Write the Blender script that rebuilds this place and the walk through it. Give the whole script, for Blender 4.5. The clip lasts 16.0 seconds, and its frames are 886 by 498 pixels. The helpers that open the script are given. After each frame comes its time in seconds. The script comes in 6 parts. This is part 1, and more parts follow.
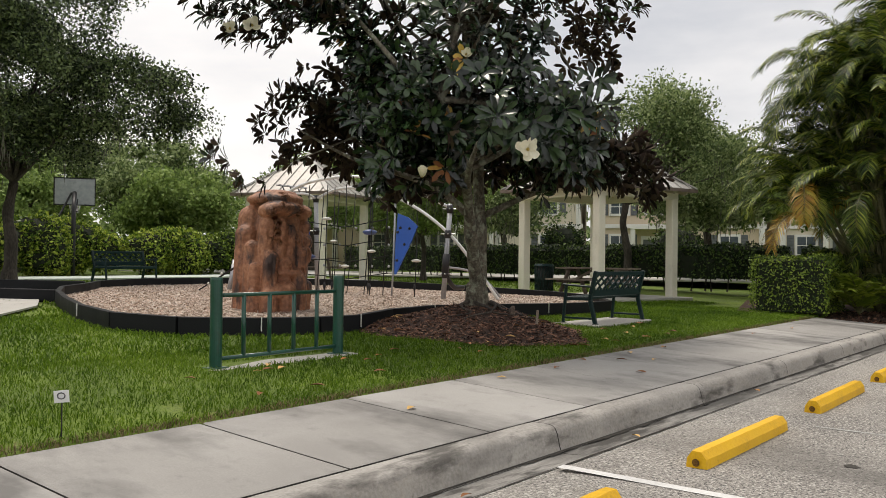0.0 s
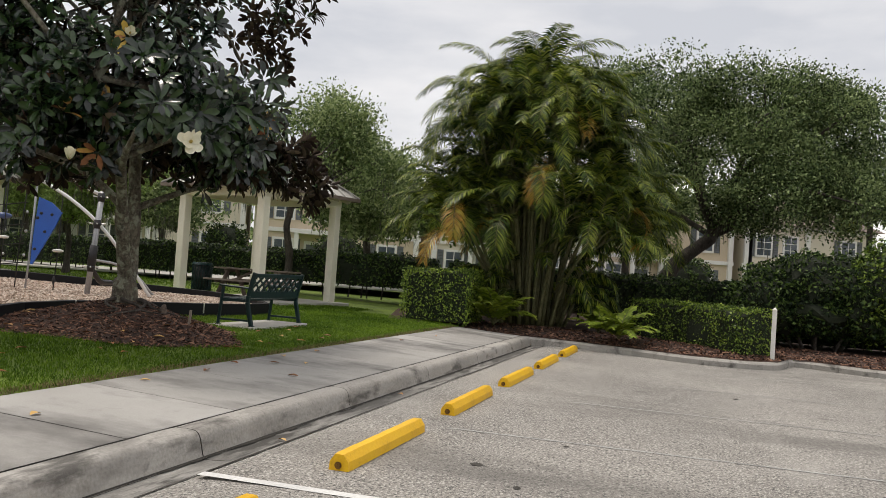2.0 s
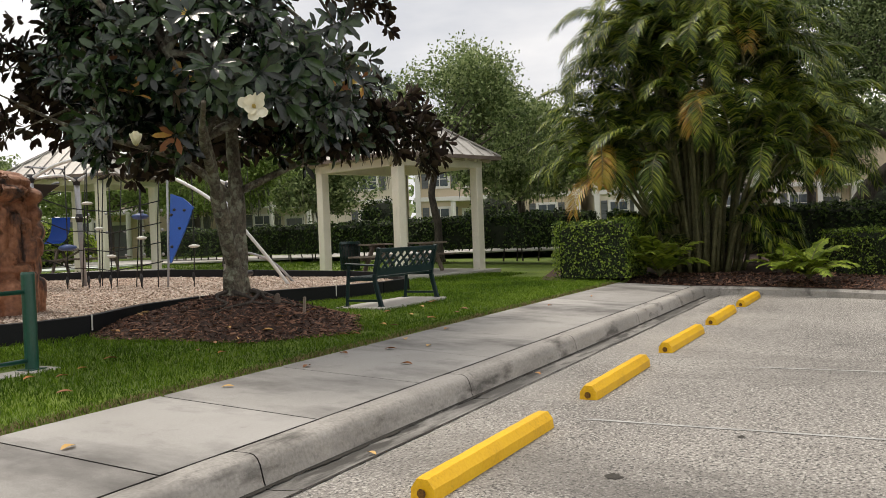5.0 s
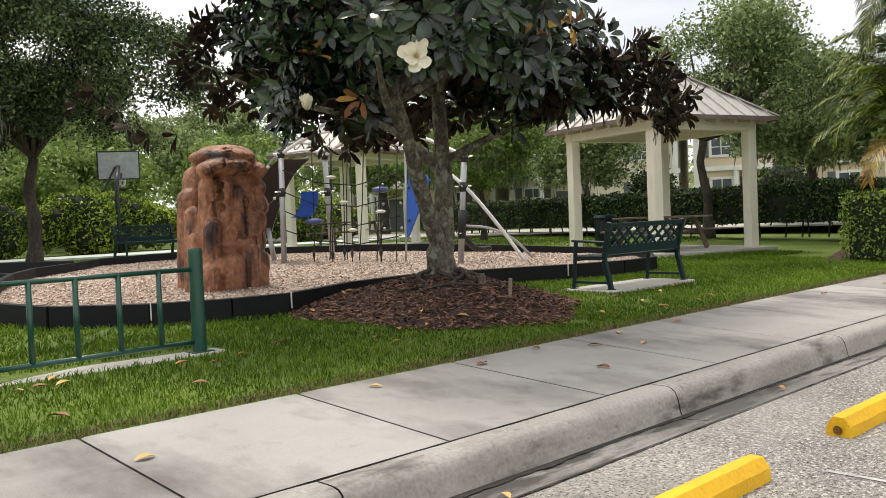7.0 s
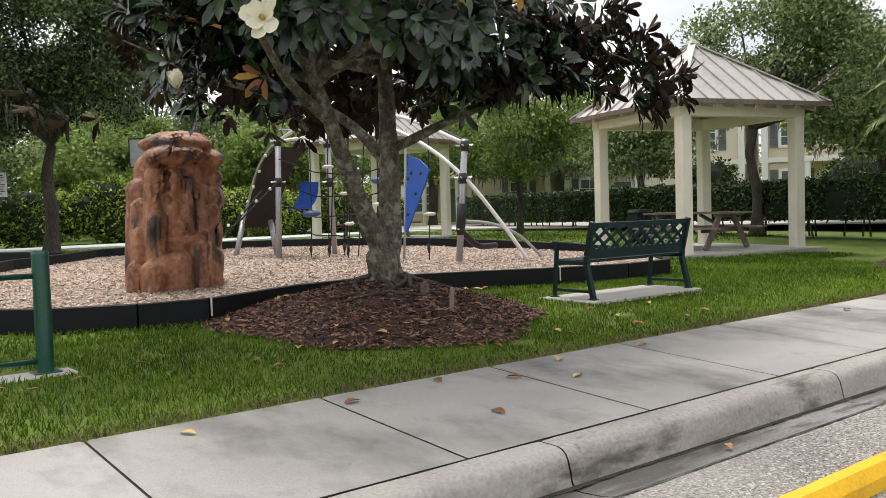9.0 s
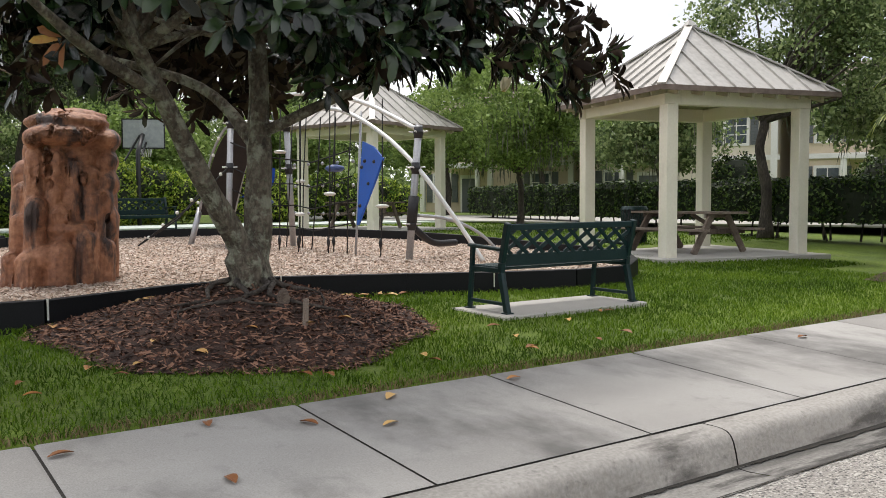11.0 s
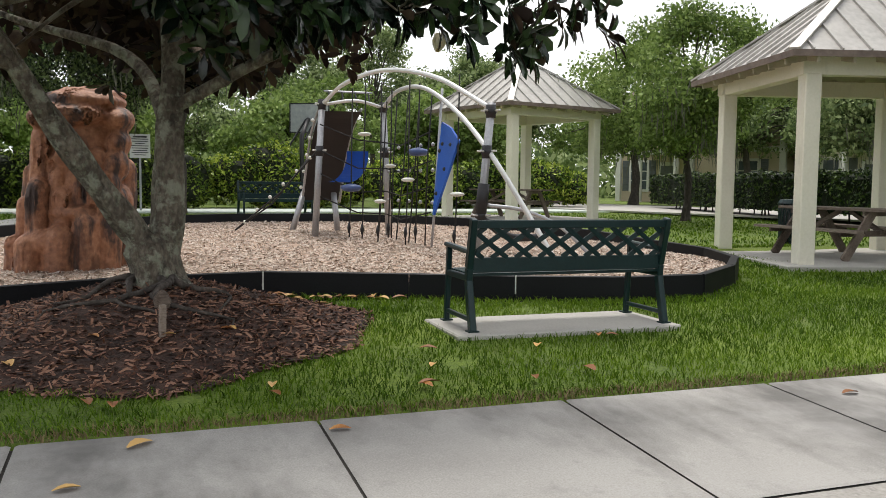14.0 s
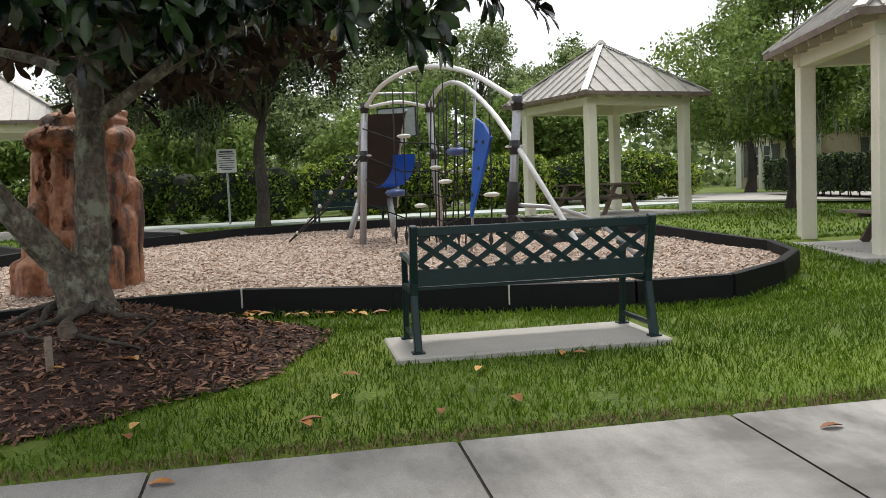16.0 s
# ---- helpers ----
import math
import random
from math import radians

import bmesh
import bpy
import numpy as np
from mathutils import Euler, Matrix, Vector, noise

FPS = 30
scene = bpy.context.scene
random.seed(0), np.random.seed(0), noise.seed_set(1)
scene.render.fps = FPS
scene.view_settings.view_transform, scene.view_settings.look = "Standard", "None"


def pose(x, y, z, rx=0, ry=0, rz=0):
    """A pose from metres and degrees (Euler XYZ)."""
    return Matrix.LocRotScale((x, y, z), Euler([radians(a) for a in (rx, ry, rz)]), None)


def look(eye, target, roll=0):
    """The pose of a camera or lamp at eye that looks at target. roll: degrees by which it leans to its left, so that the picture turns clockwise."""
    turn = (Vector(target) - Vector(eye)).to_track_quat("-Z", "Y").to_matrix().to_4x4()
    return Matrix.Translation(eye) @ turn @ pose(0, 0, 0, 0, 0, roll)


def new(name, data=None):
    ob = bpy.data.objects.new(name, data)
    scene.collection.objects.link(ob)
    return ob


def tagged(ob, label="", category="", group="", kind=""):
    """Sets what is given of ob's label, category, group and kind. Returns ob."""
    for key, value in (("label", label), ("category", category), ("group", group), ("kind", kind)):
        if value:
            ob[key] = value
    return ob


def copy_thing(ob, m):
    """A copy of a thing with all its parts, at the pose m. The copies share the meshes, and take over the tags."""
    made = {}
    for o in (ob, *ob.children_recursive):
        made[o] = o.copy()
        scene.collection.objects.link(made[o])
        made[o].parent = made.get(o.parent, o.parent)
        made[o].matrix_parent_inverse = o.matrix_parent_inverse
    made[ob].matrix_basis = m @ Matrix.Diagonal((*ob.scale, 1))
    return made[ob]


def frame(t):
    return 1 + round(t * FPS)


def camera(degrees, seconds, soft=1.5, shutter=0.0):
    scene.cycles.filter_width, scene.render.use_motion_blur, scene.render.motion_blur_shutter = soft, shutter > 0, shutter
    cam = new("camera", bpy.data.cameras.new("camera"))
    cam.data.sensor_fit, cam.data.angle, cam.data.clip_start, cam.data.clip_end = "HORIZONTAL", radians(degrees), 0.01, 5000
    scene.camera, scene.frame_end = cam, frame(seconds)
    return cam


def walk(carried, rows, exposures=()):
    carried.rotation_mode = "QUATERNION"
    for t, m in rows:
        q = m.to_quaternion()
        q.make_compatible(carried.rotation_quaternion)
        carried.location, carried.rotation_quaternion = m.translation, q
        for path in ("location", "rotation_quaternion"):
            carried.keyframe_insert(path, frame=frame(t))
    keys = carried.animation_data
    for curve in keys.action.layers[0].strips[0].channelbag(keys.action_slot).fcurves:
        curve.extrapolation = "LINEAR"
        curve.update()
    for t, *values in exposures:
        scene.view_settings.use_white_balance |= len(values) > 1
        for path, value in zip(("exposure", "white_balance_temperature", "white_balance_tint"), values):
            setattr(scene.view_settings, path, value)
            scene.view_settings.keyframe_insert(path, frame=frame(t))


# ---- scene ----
# Camera and walk
cam = camera(54.7, 16.0, soft=0.75)
PATH = [
    (0, (-3.136, -3.743, 1.42), (-1.571, -2.498, 1.44), 0.6),
    (0.5, (-3.109, -3.708, 1.408), (-1.499, -2.521, 1.433), 0.6),
    (1, (-3.1, -3.7, 1.405), (-1.402, -2.643, 1.433), 1.8),
    (1.5, (-3.073, -3.687, 1.404), (-1.287, -2.788, 1.437), 2.8),
    (2, (-3.05, -3.74, 1.417), (-1.131, -3.179, 1.475), 4.0),
    (2.5, (-2.84, -3.737, 1.39), (-0.848, -3.553, 1.41), 4.9),
    (3, (-2.621, -3.77, 1.378), (-0.628, -3.608, 1.378), 4.3),
    (3.5, (-2.379, -3.794, 1.39), (-0.397, -3.529, 1.377), 3.3),
    (4, (-2.057, -3.754, 1.387), (-0.122, -3.252, 1.358), 1.9),
    (4.5, (-1.744, -3.712, 1.396), (0.153, -3.081, 1.351), -1.4),
    (5, (-1.304, -3.69, 1.408), (0.466, -2.76, 1.37), -2.3),
    (5.2, (-1.124, -3.649, 1.39), (0.584, -2.609, 1.353), -2.5),
    (7.3, (0.672, -3.504, 1.374), (2.007, -2.017, 1.291), -2.4),
    (7.5, (0.873, -3.498, 1.38), (2.186, -1.991, 1.291), -2.4),
    (8, (1.397, -3.491, 1.404), (2.689, -1.967, 1.313), -2.1),
    (8.2, (1.587, -3.53, 1.397), (2.863, -1.992, 1.312), -2.4),
    (10.3, (3.734, -3.209, 1.451), (4.909, -1.595, 1.338), -0.4),
    (10.5, (3.933, -3.236, 1.449), (5.1, -1.616, 1.336), -0.5),
    (11, (4.442, -3.28, 1.462), (5.589, -1.646, 1.344), -0.3),
    (11.5, (4.925, -3.236, 1.458), (6.05, -1.587, 1.332), -0.0),
    (12, (5.393, -3.148, 1.467), (6.489, -1.48, 1.335), -0.0),
    (12.5, (5.895, -3.159, 1.458), (6.865, -1.415, 1.325), 0.0),
    (13, (6.352, -3.124, 1.46), (7.206, -1.321, 1.322), 0.5),
    (13.5, (6.805, -3.032, 1.484), (7.606, -1.205, 1.337), 0.6),
    (14, (7.31, -3.025, 1.487), (7.979, -1.146, 1.336), 0.6),
    (14.5, (7.734, -2.915, 1.458), (8.32, -1.009, 1.305), 0.5),
    (15, (8.128, -2.76, 1.492), (8.652, -0.836, 1.332), -1.0),
    (15.5, (8.558, -2.702, 1.484), (8.952, -0.747, 1.33), -2.0),
    (16, (8.918, -2.659, 1.488), (9.279, -0.697, 1.341), -2.5),
]
EXPOSURES = ((0.0, -0.06, 7000, 12), (3.5, -0.05, 6850, 12), (5.0, 0.06, 7050, 12), (7.5, 0.38, 6850, 11), (11.0, 0.31, 6600, 12), (13.0, 0.24, 6600, 12), (14.5, 0.22, 6650, 10), (16.0, 0.16, 6600, 10))
walk(cam, [(row[0], look(*row[1:])) for row in PATH], EXPOSURES)

# World: bright overcast sky
SUN_AZ, SUN_EL = radians(-18), radians(66)
world = bpy.data.worlds.new("overcast_sky")
scene.world = world
world.use_nodes = True
wt = world.node_tree
wt.nodes.clear()
w_out = wt.nodes.new("ShaderNodeOutputWorld")
w_bg = wt.nodes.new("ShaderNodeBackground")
w_sky = wt.nodes.new("ShaderNodeTexSky")
w_sky.sky_type, w_sky.sun_disc = "NISHITA", False
w_sky.sun_elevation, w_sky.sun_rotation = SUN_EL, SUN_AZ
w_map = wt.nodes.new("ShaderNodeMapping")
w_map.inputs["Scale"].default_value = (1.0, 1.0, 3.2)
w_tc = wt.nodes.new("ShaderNodeTexCoord")
w_n = wt.nodes.new("ShaderNodeTexNoise")
w_n.inputs["Scale"].default_value, w_n.inputs["Detail"].default_value = 1.7, 8.0
w_n.inputs["Roughness"].default_value = 0.52
w_r = wt.nodes.new("ShaderNodeValToRGB")
w_r.color_ramp.elements[0].position, w_r.color_ramp.elements[0].color = 0.34, (5.5, 5.85, 6.45, 1)
w_r.color_ramp.elements[1].position, w_r.color_ramp.elements[1].color = 0.62, (9.6, 9.65, 9.75, 1)
w_mix = wt.nodes.new("ShaderNodeMix")
w_mix.data_type = "RGBA"
w_mix.inputs[0].default_value = 0.9
wt.links.new(w_tc.outputs["Generated"], w_map.inputs[0])
wt.links.new(w_map.outputs[0], w_n.inputs["Vector"])
wt.links.new(w_n.outputs["Fac"], w_r.inputs[0])
wt.links.new(w_sky.outputs[0], w_mix.inputs[6])
wt.links.new(w_r.outputs[0], w_mix.inputs[7])
wt.links.new(w_mix.outputs[2], w_bg.inputs[0])
wt.links.new(w_bg.outputs[0], w_out.inputs[0])
w_bg.inputs[1].default_value = 0.124

sun = bpy.data.lights.new("sun", "SUN")
sun.energy, sun.angle, sun.color = 2.3, radians(18), (1.0, 0.95, 0.88)
sun_ob = new("sun", sun)
sun_ob.matrix_world = look((0, 0, 30), (10 * math.sin(SUN_AZ), -10 * math.cos(SUN_AZ), 30 - 10 * math.tan(SUN_EL)))


# ---- materials ----
def mat(name, colors, rough=0.7, scale=6.0, fine=60.0, bump=0.2, bump_scale=None, metal=0.0, island=0.0, per_object=0.0,
        coat=0.0, stretch=(1, 1, 1), dist=0.02, spec=0.5, translucent=0.0):
    """Two-scale noise colour between the given colours, roughness breakup and fine relief."""
    m = bpy.data.materials.new(name)
    m.use_nodes = True
    t = m.node_tree
    b = t.nodes["Principled BSDF"]
    tc = t.nodes.new("ShaderNodeTexCoord")
    mp = t.nodes.new("ShaderNodeMapping")
    mp.inputs["Scale"].default_value = stretch
    t.links.new(tc.outputs["Object"], mp.inputs[0])
    n1, n2 = t.nodes.new("ShaderNodeTexNoise"), t.nodes.new("ShaderNodeTexNoise")
    n1.inputs["Scale"].default_value, n1.inputs["Detail"].default_value = scale, 5
    n2.inputs["Scale"].default_value, n2.inputs["Detail"].default_value = fine, 4
    for n in (n1, n2):
        t.links.new(mp.outputs[0], n.inputs["Vector"])
    mix = t.nodes.new("ShaderNodeMath")
    mix.operation = "MULTIPLY_ADD"
    t.links.new(n2.outputs["Fac"], mix.inputs[0])
    mix.inputs[1].default_value = 0.5
    half = t.nodes.new("ShaderNodeMath")
    half.operation = "MULTIPLY"
    half.inputs[1].default_value = 0.5
    t.links.new(n1.outputs["Fac"], half.inputs[0])
    t.links.new(half.outputs[0], mix.inputs[2])
    fac = mix.outputs[0]
    for amount, node, sock in ((island, "ShaderNodeNewGeometry", "Random Per Island"), (per_object, "ShaderNodeObjectInfo", "Random")):
        if amount:
            r = t.nodes.new(node)
            a = t.nodes.new("ShaderNodeMath")
            a.operation = "MULTIPLY_ADD"
            t.links.new(r.outputs[sock], a.inputs[0])
            a.inputs[1].default_value = amount
            s = t.nodes.new("ShaderNodeMath")
            s.operation = "ADD"
            s.inputs[1].default_value = -0.5 * amount
            t.links.new(fac, s.inputs[0])
            t.links.new(s.outputs[0], a.inputs[2])
            fac = a.outputs[0]
    ramp = t.nodes.new("ShaderNodeValToRGB")
    t.links.new(fac, ramp.inputs[0])
    els = ramp.color_ramp.elements
    lo, hi = 0.33, 0.67
    while len(els) < len(colors):
        els.new(0.5)
    for i, c in enumerate(colors):
        els[i].position = lo + (hi - lo) * i / max(1, len(colors) - 1)
        els[i].color = (*c, 1)
    t.links.new(ramp.outputs[0], b.inputs["Base Color"])
    rr = t.nodes.new("ShaderNodeMapRange")
    rr.inputs[3].default_value, rr.inputs[4].default_value = max(0.03, rough - 0.12), min(1, rough + 0.12)
    t.links.new(n1.outputs["Fac"], rr.inputs[0])
    t.links.new(rr.outputs[0], b.inputs["Roughness"])
    b.inputs["Metallic"].default_value = metal
    b.inputs["Specular IOR Level"].default_value = spec
    b.inputs["Coat Weight"].default_value = coat
    if bump:
        n3 = t.nodes.new("ShaderNodeTexNoise")
        n3.inputs["Scale"].default_value, n3.inputs["Detail"].default_value = bump_scale or fine, 5
        t.links.new(mp.outputs[0], n3.inputs["Vector"])
        bp = t.nodes.new("ShaderNodeBump")
        bp.inputs["Strength"].default_value, bp.inputs["Distance"].default_value = bump, dist
        t.links.new(n3.outputs["Fac"], bp.inputs["Height"])
        t.links.new(bp.outputs[0], b.inputs["Normal"])
    if translucent:
        tr = t.nodes.new("ShaderNodeBsdfTranslucent")
        t.links.new(ramp.outputs[0], tr.inputs[0])
        ms = t.nodes.new("ShaderNodeMixShader")
        ms.inputs[0].default_value = translucent
        t.links.new(b.outputs[0], ms.inputs[1])
        t.links.new(tr.outputs[0], ms.inputs[2])
        t.links.new(ms.outputs[0], t.nodes["Material Output"].inputs[0])
    return m


def stained(m, color, scale, lo, hi, amount=0.7, stretch=(1, 1, 1), detail=6):
    """Lays irregular stains of a colour over a material made by mat()."""
    t = m.node_tree
    b = t.nodes["Principled BSDF"]
    src = b.inputs["Base Color"].links[0].from_socket
    tc = t.nodes.new("ShaderNodeTexCoord")
    mp = t.nodes.new("ShaderNodeMapping")
    mp.inputs["Scale"].default_value = stretch
    t.links.new(tc.outputs["Object"], mp.inputs[0])
    n = t.nodes.new("ShaderNodeTexNoise")
    n.inputs["Scale"].default_value, n.inputs["Detail"].default_value = scale, detail
    n.inputs["Roughness"].default_value = 0.62
    t.links.new(mp.outputs[0], n.inputs["Vector"])
    r = t.nodes.new("ShaderNodeMapRange")
    r.inputs[1].default_value, r.inputs[2].default_value, r.inputs[4].default_value = lo, hi, amount
    t.links.new(n.outputs["Fac"], r.inputs[0])
    mx = t.nodes.new("ShaderNodeMix")
    mx.data_type = "RGBA"
    t.links.new(r.outputs[0], mx.inputs[0])
    t.links.new(src, mx.inputs[6])
    mx.inputs[7].default_value = (*color, 1)
    t.links.new(mx.outputs[2], b.inputs["Base Color"])
    return m


ASPHALT = mat("aged_asphalt", [(0.122, 0.114, 0.104), (0.25, 0.236, 0.215), (0.4, 0.38, 0.345)], 0.9, 0.35, 75, 0.8, 110, dist=0.01)
stained(ASPHALT, (0.56, 0.54, 0.5), 42, 0.54, 0.59, 0.85, detail=3)
stained(ASPHALT, (0.03, 0.03, 0.03), 52, 0.54, 0.6, 0.85, detail=3)
stained(ASPHALT, (0.1, 0.094, 0.086), 0.42, 0.55, 0.7, 0.6, (1.0, 0.28, 1), 9)
stained(ASPHALT, (0.4, 0.385, 0.355), 0.55, 0.55, 0.74, 0.55, (0.4, 1.0, 1), 8)
stained(ASPHALT, (0.05, 0.048, 0.045), 2.3, 0.63, 0.72, 0.6, (1.0, 0.6, 1), 9)
CONCRETE = mat("sidewalk_concrete", [(0.25, 0.24, 0.225), (0.33, 0.32, 0.3), (0.4, 0.39, 0.37)], 0.85, 0.9, 120, 0.2, 160, per_object=0.25, dist=0.004)
stained(CONCRETE, (0.095, 0.091, 0.085), 0.75, 0.47, 0.62, 0.82, (1.0, 0.5, 1))
stained(CONCRETE, (0.42, 0.41, 0.395), 0.8, 0.52, 0.7, 0.5, (0.6, 1.0, 1))
stained(CONCRETE, (0.12, 0.115, 0.11), 5, 0.6, 0.75, 0.35)
KERB = mat("kerb_concrete", [(0.25, 0.238, 0.215), (0.34, 0.325, 0.3), (0.42, 0.4, 0.37)], 0.88, 1.6, 40, 0.35, 70, per_object=0.15, dist=0.008)
stained(KERB, (0.05, 0.046, 0.041), 1.3, 0.54, 0.66, 0.8, (0.8, 2.6, 2.6), 10)
stained(KERB, (0.07, 0.066, 0.06), 0.8, 0.55, 0.7, 0.4, (1.0, 1.5, 4.0))
stained(KERB, (0.1, 0.098, 0.09), 14, 0.6, 0.72, 0.5)
GUTTER = mat("gutter_concrete", [(0.14, 0.136, 0.125), (0.24, 0.232, 0.215), (0.33, 0.32, 0.3)], 0.9, 1.3, 50, 0.3, 80, per_object=0.1, dist=0.008)
stained(GUTTER, (0.04, 0.037, 0.033), 1.5, 0.5, 0.6, 0.9, (0.8, 2.6, 2.6), 10)
stained(GUTTER, (0.055, 0.053, 0.049), 0.9, 0.46, 0.62, 0.8, (0.5, 2.2, 1))
SLAB = mat("slab_concrete", [(0.36, 0.35, 0.32), (0.48, 0.465, 0.43)], 0.85, 2.0, 50, 0.2, 80, dist=0.005)
JOINT = mat("joint_dirt", [(0.022, 0.02, 0.017), (0.055, 0.05, 0.042)], 0.95, 5, 60, 0.2)
SOIL = mat("grass_soil", [(0.045, 0.078, 0.008), (0.105, 0.165, 0.015), (0.175, 0.24, 0.028)], 0.95, 0.7, 28, 0.6, 45, dist=0.03)
stained(SOIL, (0.14, 0.15, 0.05), 1.6, 0.56, 0.75, 0.5)
GRASS = mat("grass_blade", [(0.034, 0.075, 0.006), (0.088, 0.163, 0.011), (0.185, 0.285, 0.028)], 0.55, 0.8, 9, 0, island=0.22, translucent=0.35, spec=0.15)
DRYGRASS = mat("dry_grass_blade", [(0.12, 0.09, 0.04), (0.22, 0.17, 0.08)], 0.8, 3, 20, 0, island=0.5)
MULCHBED = mat("mulch_bed", [(0.02, 0.011, 0.008), (0.05, 0.026, 0.018), (0.1, 0.05, 0.034)], 0.95, 6, 40, 0.8, 30, dist=0.03)
BARK_CHIP = mat("mulch_chip", [(0.025, 0.011, 0.007), (0.11, 0.046, 0.028), (0.27, 0.145, 0.095)], 0.85, 3, 60, 0.3, 80, island=0.7, dist=0.004)
CHIPBED = mat("wood_chip_bed", [(0.24, 0.16, 0.11), (0.42, 0.3, 0.225), (0.58, 0.45, 0.36)], 0.95, 4, 35, 0.8, 40, dist=0.02)
CHIP = mat("wood_chip", [(0.29, 0.22, 0.17), (0.45, 0.365, 0.3), (0.63, 0.55, 0.475)], 0.85, 2, 30, 0.2, 60, island=0.6, dist=0.003)
RIM = mat("black_plastic", [(0.006, 0.0065, 0.008), (0.011, 0.012, 0.014)], 0.6, 3, 60, 0.15, 60, per_object=0.15, dist=0.004, spec=0.2)
stained(RIM, (0.06, 0.05, 0.04), 2.2, 0.62, 0.78, 0.25)
YELLOW = mat("yellow_paint", [(0.62, 0.34, 0.004), (0.78, 0.44, 0.006), (0.83, 0.5, 0.014)], 0.5, 3, 50, 0.25, 45, per_object=0.1, dist=0.006)
stained(YELLOW, (0.2, 0.11, 0.02), 6, 0.66, 0.78, 0.6)
RUST = mat("rusty_socket", [(0.05, 0.02, 0.008), (0.25, 0.12, 0.01)], 0.9, 20, 80, 0.5, 60)
LINE = mat("white_road_paint", [(0.48, 0.48, 0.47), (0.74, 0.74, 0.72)], 0.7, 2, 50, 0.2, 90, dist=0.004)
OLDLINE = mat("worn_road_paint", [(0.2, 0.2, 0.19), (0.5, 0.5, 0.48)], 0.85, 4, 40, 0.2, 90, dist=0.004)
GREEN = mat("dark_green_paint", [(0.005, 0.05, 0.035), (0.009, 0.075, 0.052)], 0.32, 2, 40, 0.05, 30, coat=0.25)
BENCHGREEN = mat("bench_green_paint", [(0.003, 0.018, 0.02), (0.006, 0.028, 0.03)], 0.38, 3, 50, 0.08, 50, coat=0.1, spec=0.3)
CREAM = mat("cream_post_paint", [(0.76, 0.73, 0.6), (0.85, 0.82, 0.7)], 0.75, 1.5, 30, 0.15, 50, per_object=0.08, dist=0.004)
stained(CREAM, (0.3, 0.29, 0.24), 2.0, 0.58, 0.76, 0.35, (1, 1, 0.5))
RAFTER = mat("rafter_paint", [(0.42, 0.38, 0.29), (0.52, 0.48, 0.38)], 0.8, 2, 30, 0.1, 40)
ROOF = mat("metal_roof", [(0.36, 0.345, 0.32), (0.46, 0.445, 0.415), (0.52, 0.505, 0.475)], 0.5, 0.7, 12, 0.05, 20, metal=0.25, dist=0.004, stretch=(1, 1, 0.4))
stained(ROOF, (0.25, 0.235, 0.21), 1.1, 0.52, 0.75, 0.5, (1, 1, 0.6))
TIMBER = mat("weathered_timber", [(0.08, 0.058, 0.045), (0.17, 0.132, 0.105), (0.27, 0.22, 0.18)], 0.85, 2, 30, 0.4, 30, per_object=0.3, stretch=(0.4, 3, 3), dist=0.006)
STEEL = mat("galvanised_steel", [(0.3, 0.31, 0.33), (0.44, 0.45, 0.47)], 0.42, 3, 40, 0.05, 40, metal=0.55)
ALU = mat("bright_tube", [(0.62, 0.63, 0.63), (0.78, 0.78, 0.77)], 0.35, 3, 30, 0.03, 40, metal=0.4)
BLACK = mat("black_rubber", [(0.008, 0.008, 0.01), (0.02, 0.02, 0.024)], 0.5, 4, 40, 0.1, 40)
ROPE = mat("black_rope", [(0.008, 0.008, 0.009), (0.03, 0.03, 0.03)], 0.85, 10, 150, 0.5, 200, dist=0.003)
BLUE = mat("blue_plastic", [(0.004, 0.075, 0.4), (0.006, 0.1, 0.5)], 0.38, 2, 40, 0.05, 40)
DISCBLUE = mat("blue_grey_disc", [(0.04, 0.075, 0.2), (0.07, 0.11, 0.27)], 0.4, 4, 30, 0.05, 30)
DISC = mat("pale_disc", [(0.55, 0.55, 0.5), (0.75, 0.75, 0.7)], 0.45, 4, 30, 0.05, 30)
RAMPMAT = mat("brown_mesh_ramp", [(0.03, 0.025, 0.024), (0.06, 0.048, 0.045)], 0.7, 4, 120, 0.3, 150, dist=0.004)
ROCK = mat("terracotta_rock", [(0.17, 0.07, 0.038), (0.32, 0.14, 0.074), (0.5, 0.25, 0.142)], 0.62, 1.8, 16, 0.6, 14, dist=0.04)
stained(ROCK, (0.03, 0.023, 0.024), 1.9, 0.53, 0.62, 0.92, (1.6, 1.6, 0.5))
stained(ROCK, (0.09, 0.04, 0.025), 3.5, 0.54, 0.66, 0.7, (1.3, 1.3, 0.6), 9)
stained(ROCK, (0.42, 0.19, 0.09), 2.6, 0.58, 0.75, 0.5, (1, 1, 0.8))
TRUNK = mat("magnolia_bark", [(0.045, 0.036, 0.027), (0.125, 0.105, 0.08), (0.25, 0.22, 0.175)], 0.9, 5, 32, 1.0, 20, dist=0.06, stretch=(1, 1, 0.6))
stained(TRUNK, (0.34, 0.36, 0.28), 7, 0.51, 0.6, 0.7)
stained(TRUNK, (0.2, 0.22, 0.16), 26, 0.54, 0.62, 0.5)
stained(TRUNK, (0.03, 0.025, 0.02), 7, 0.58, 0.66, 0.8, (1, 1, 0.6))
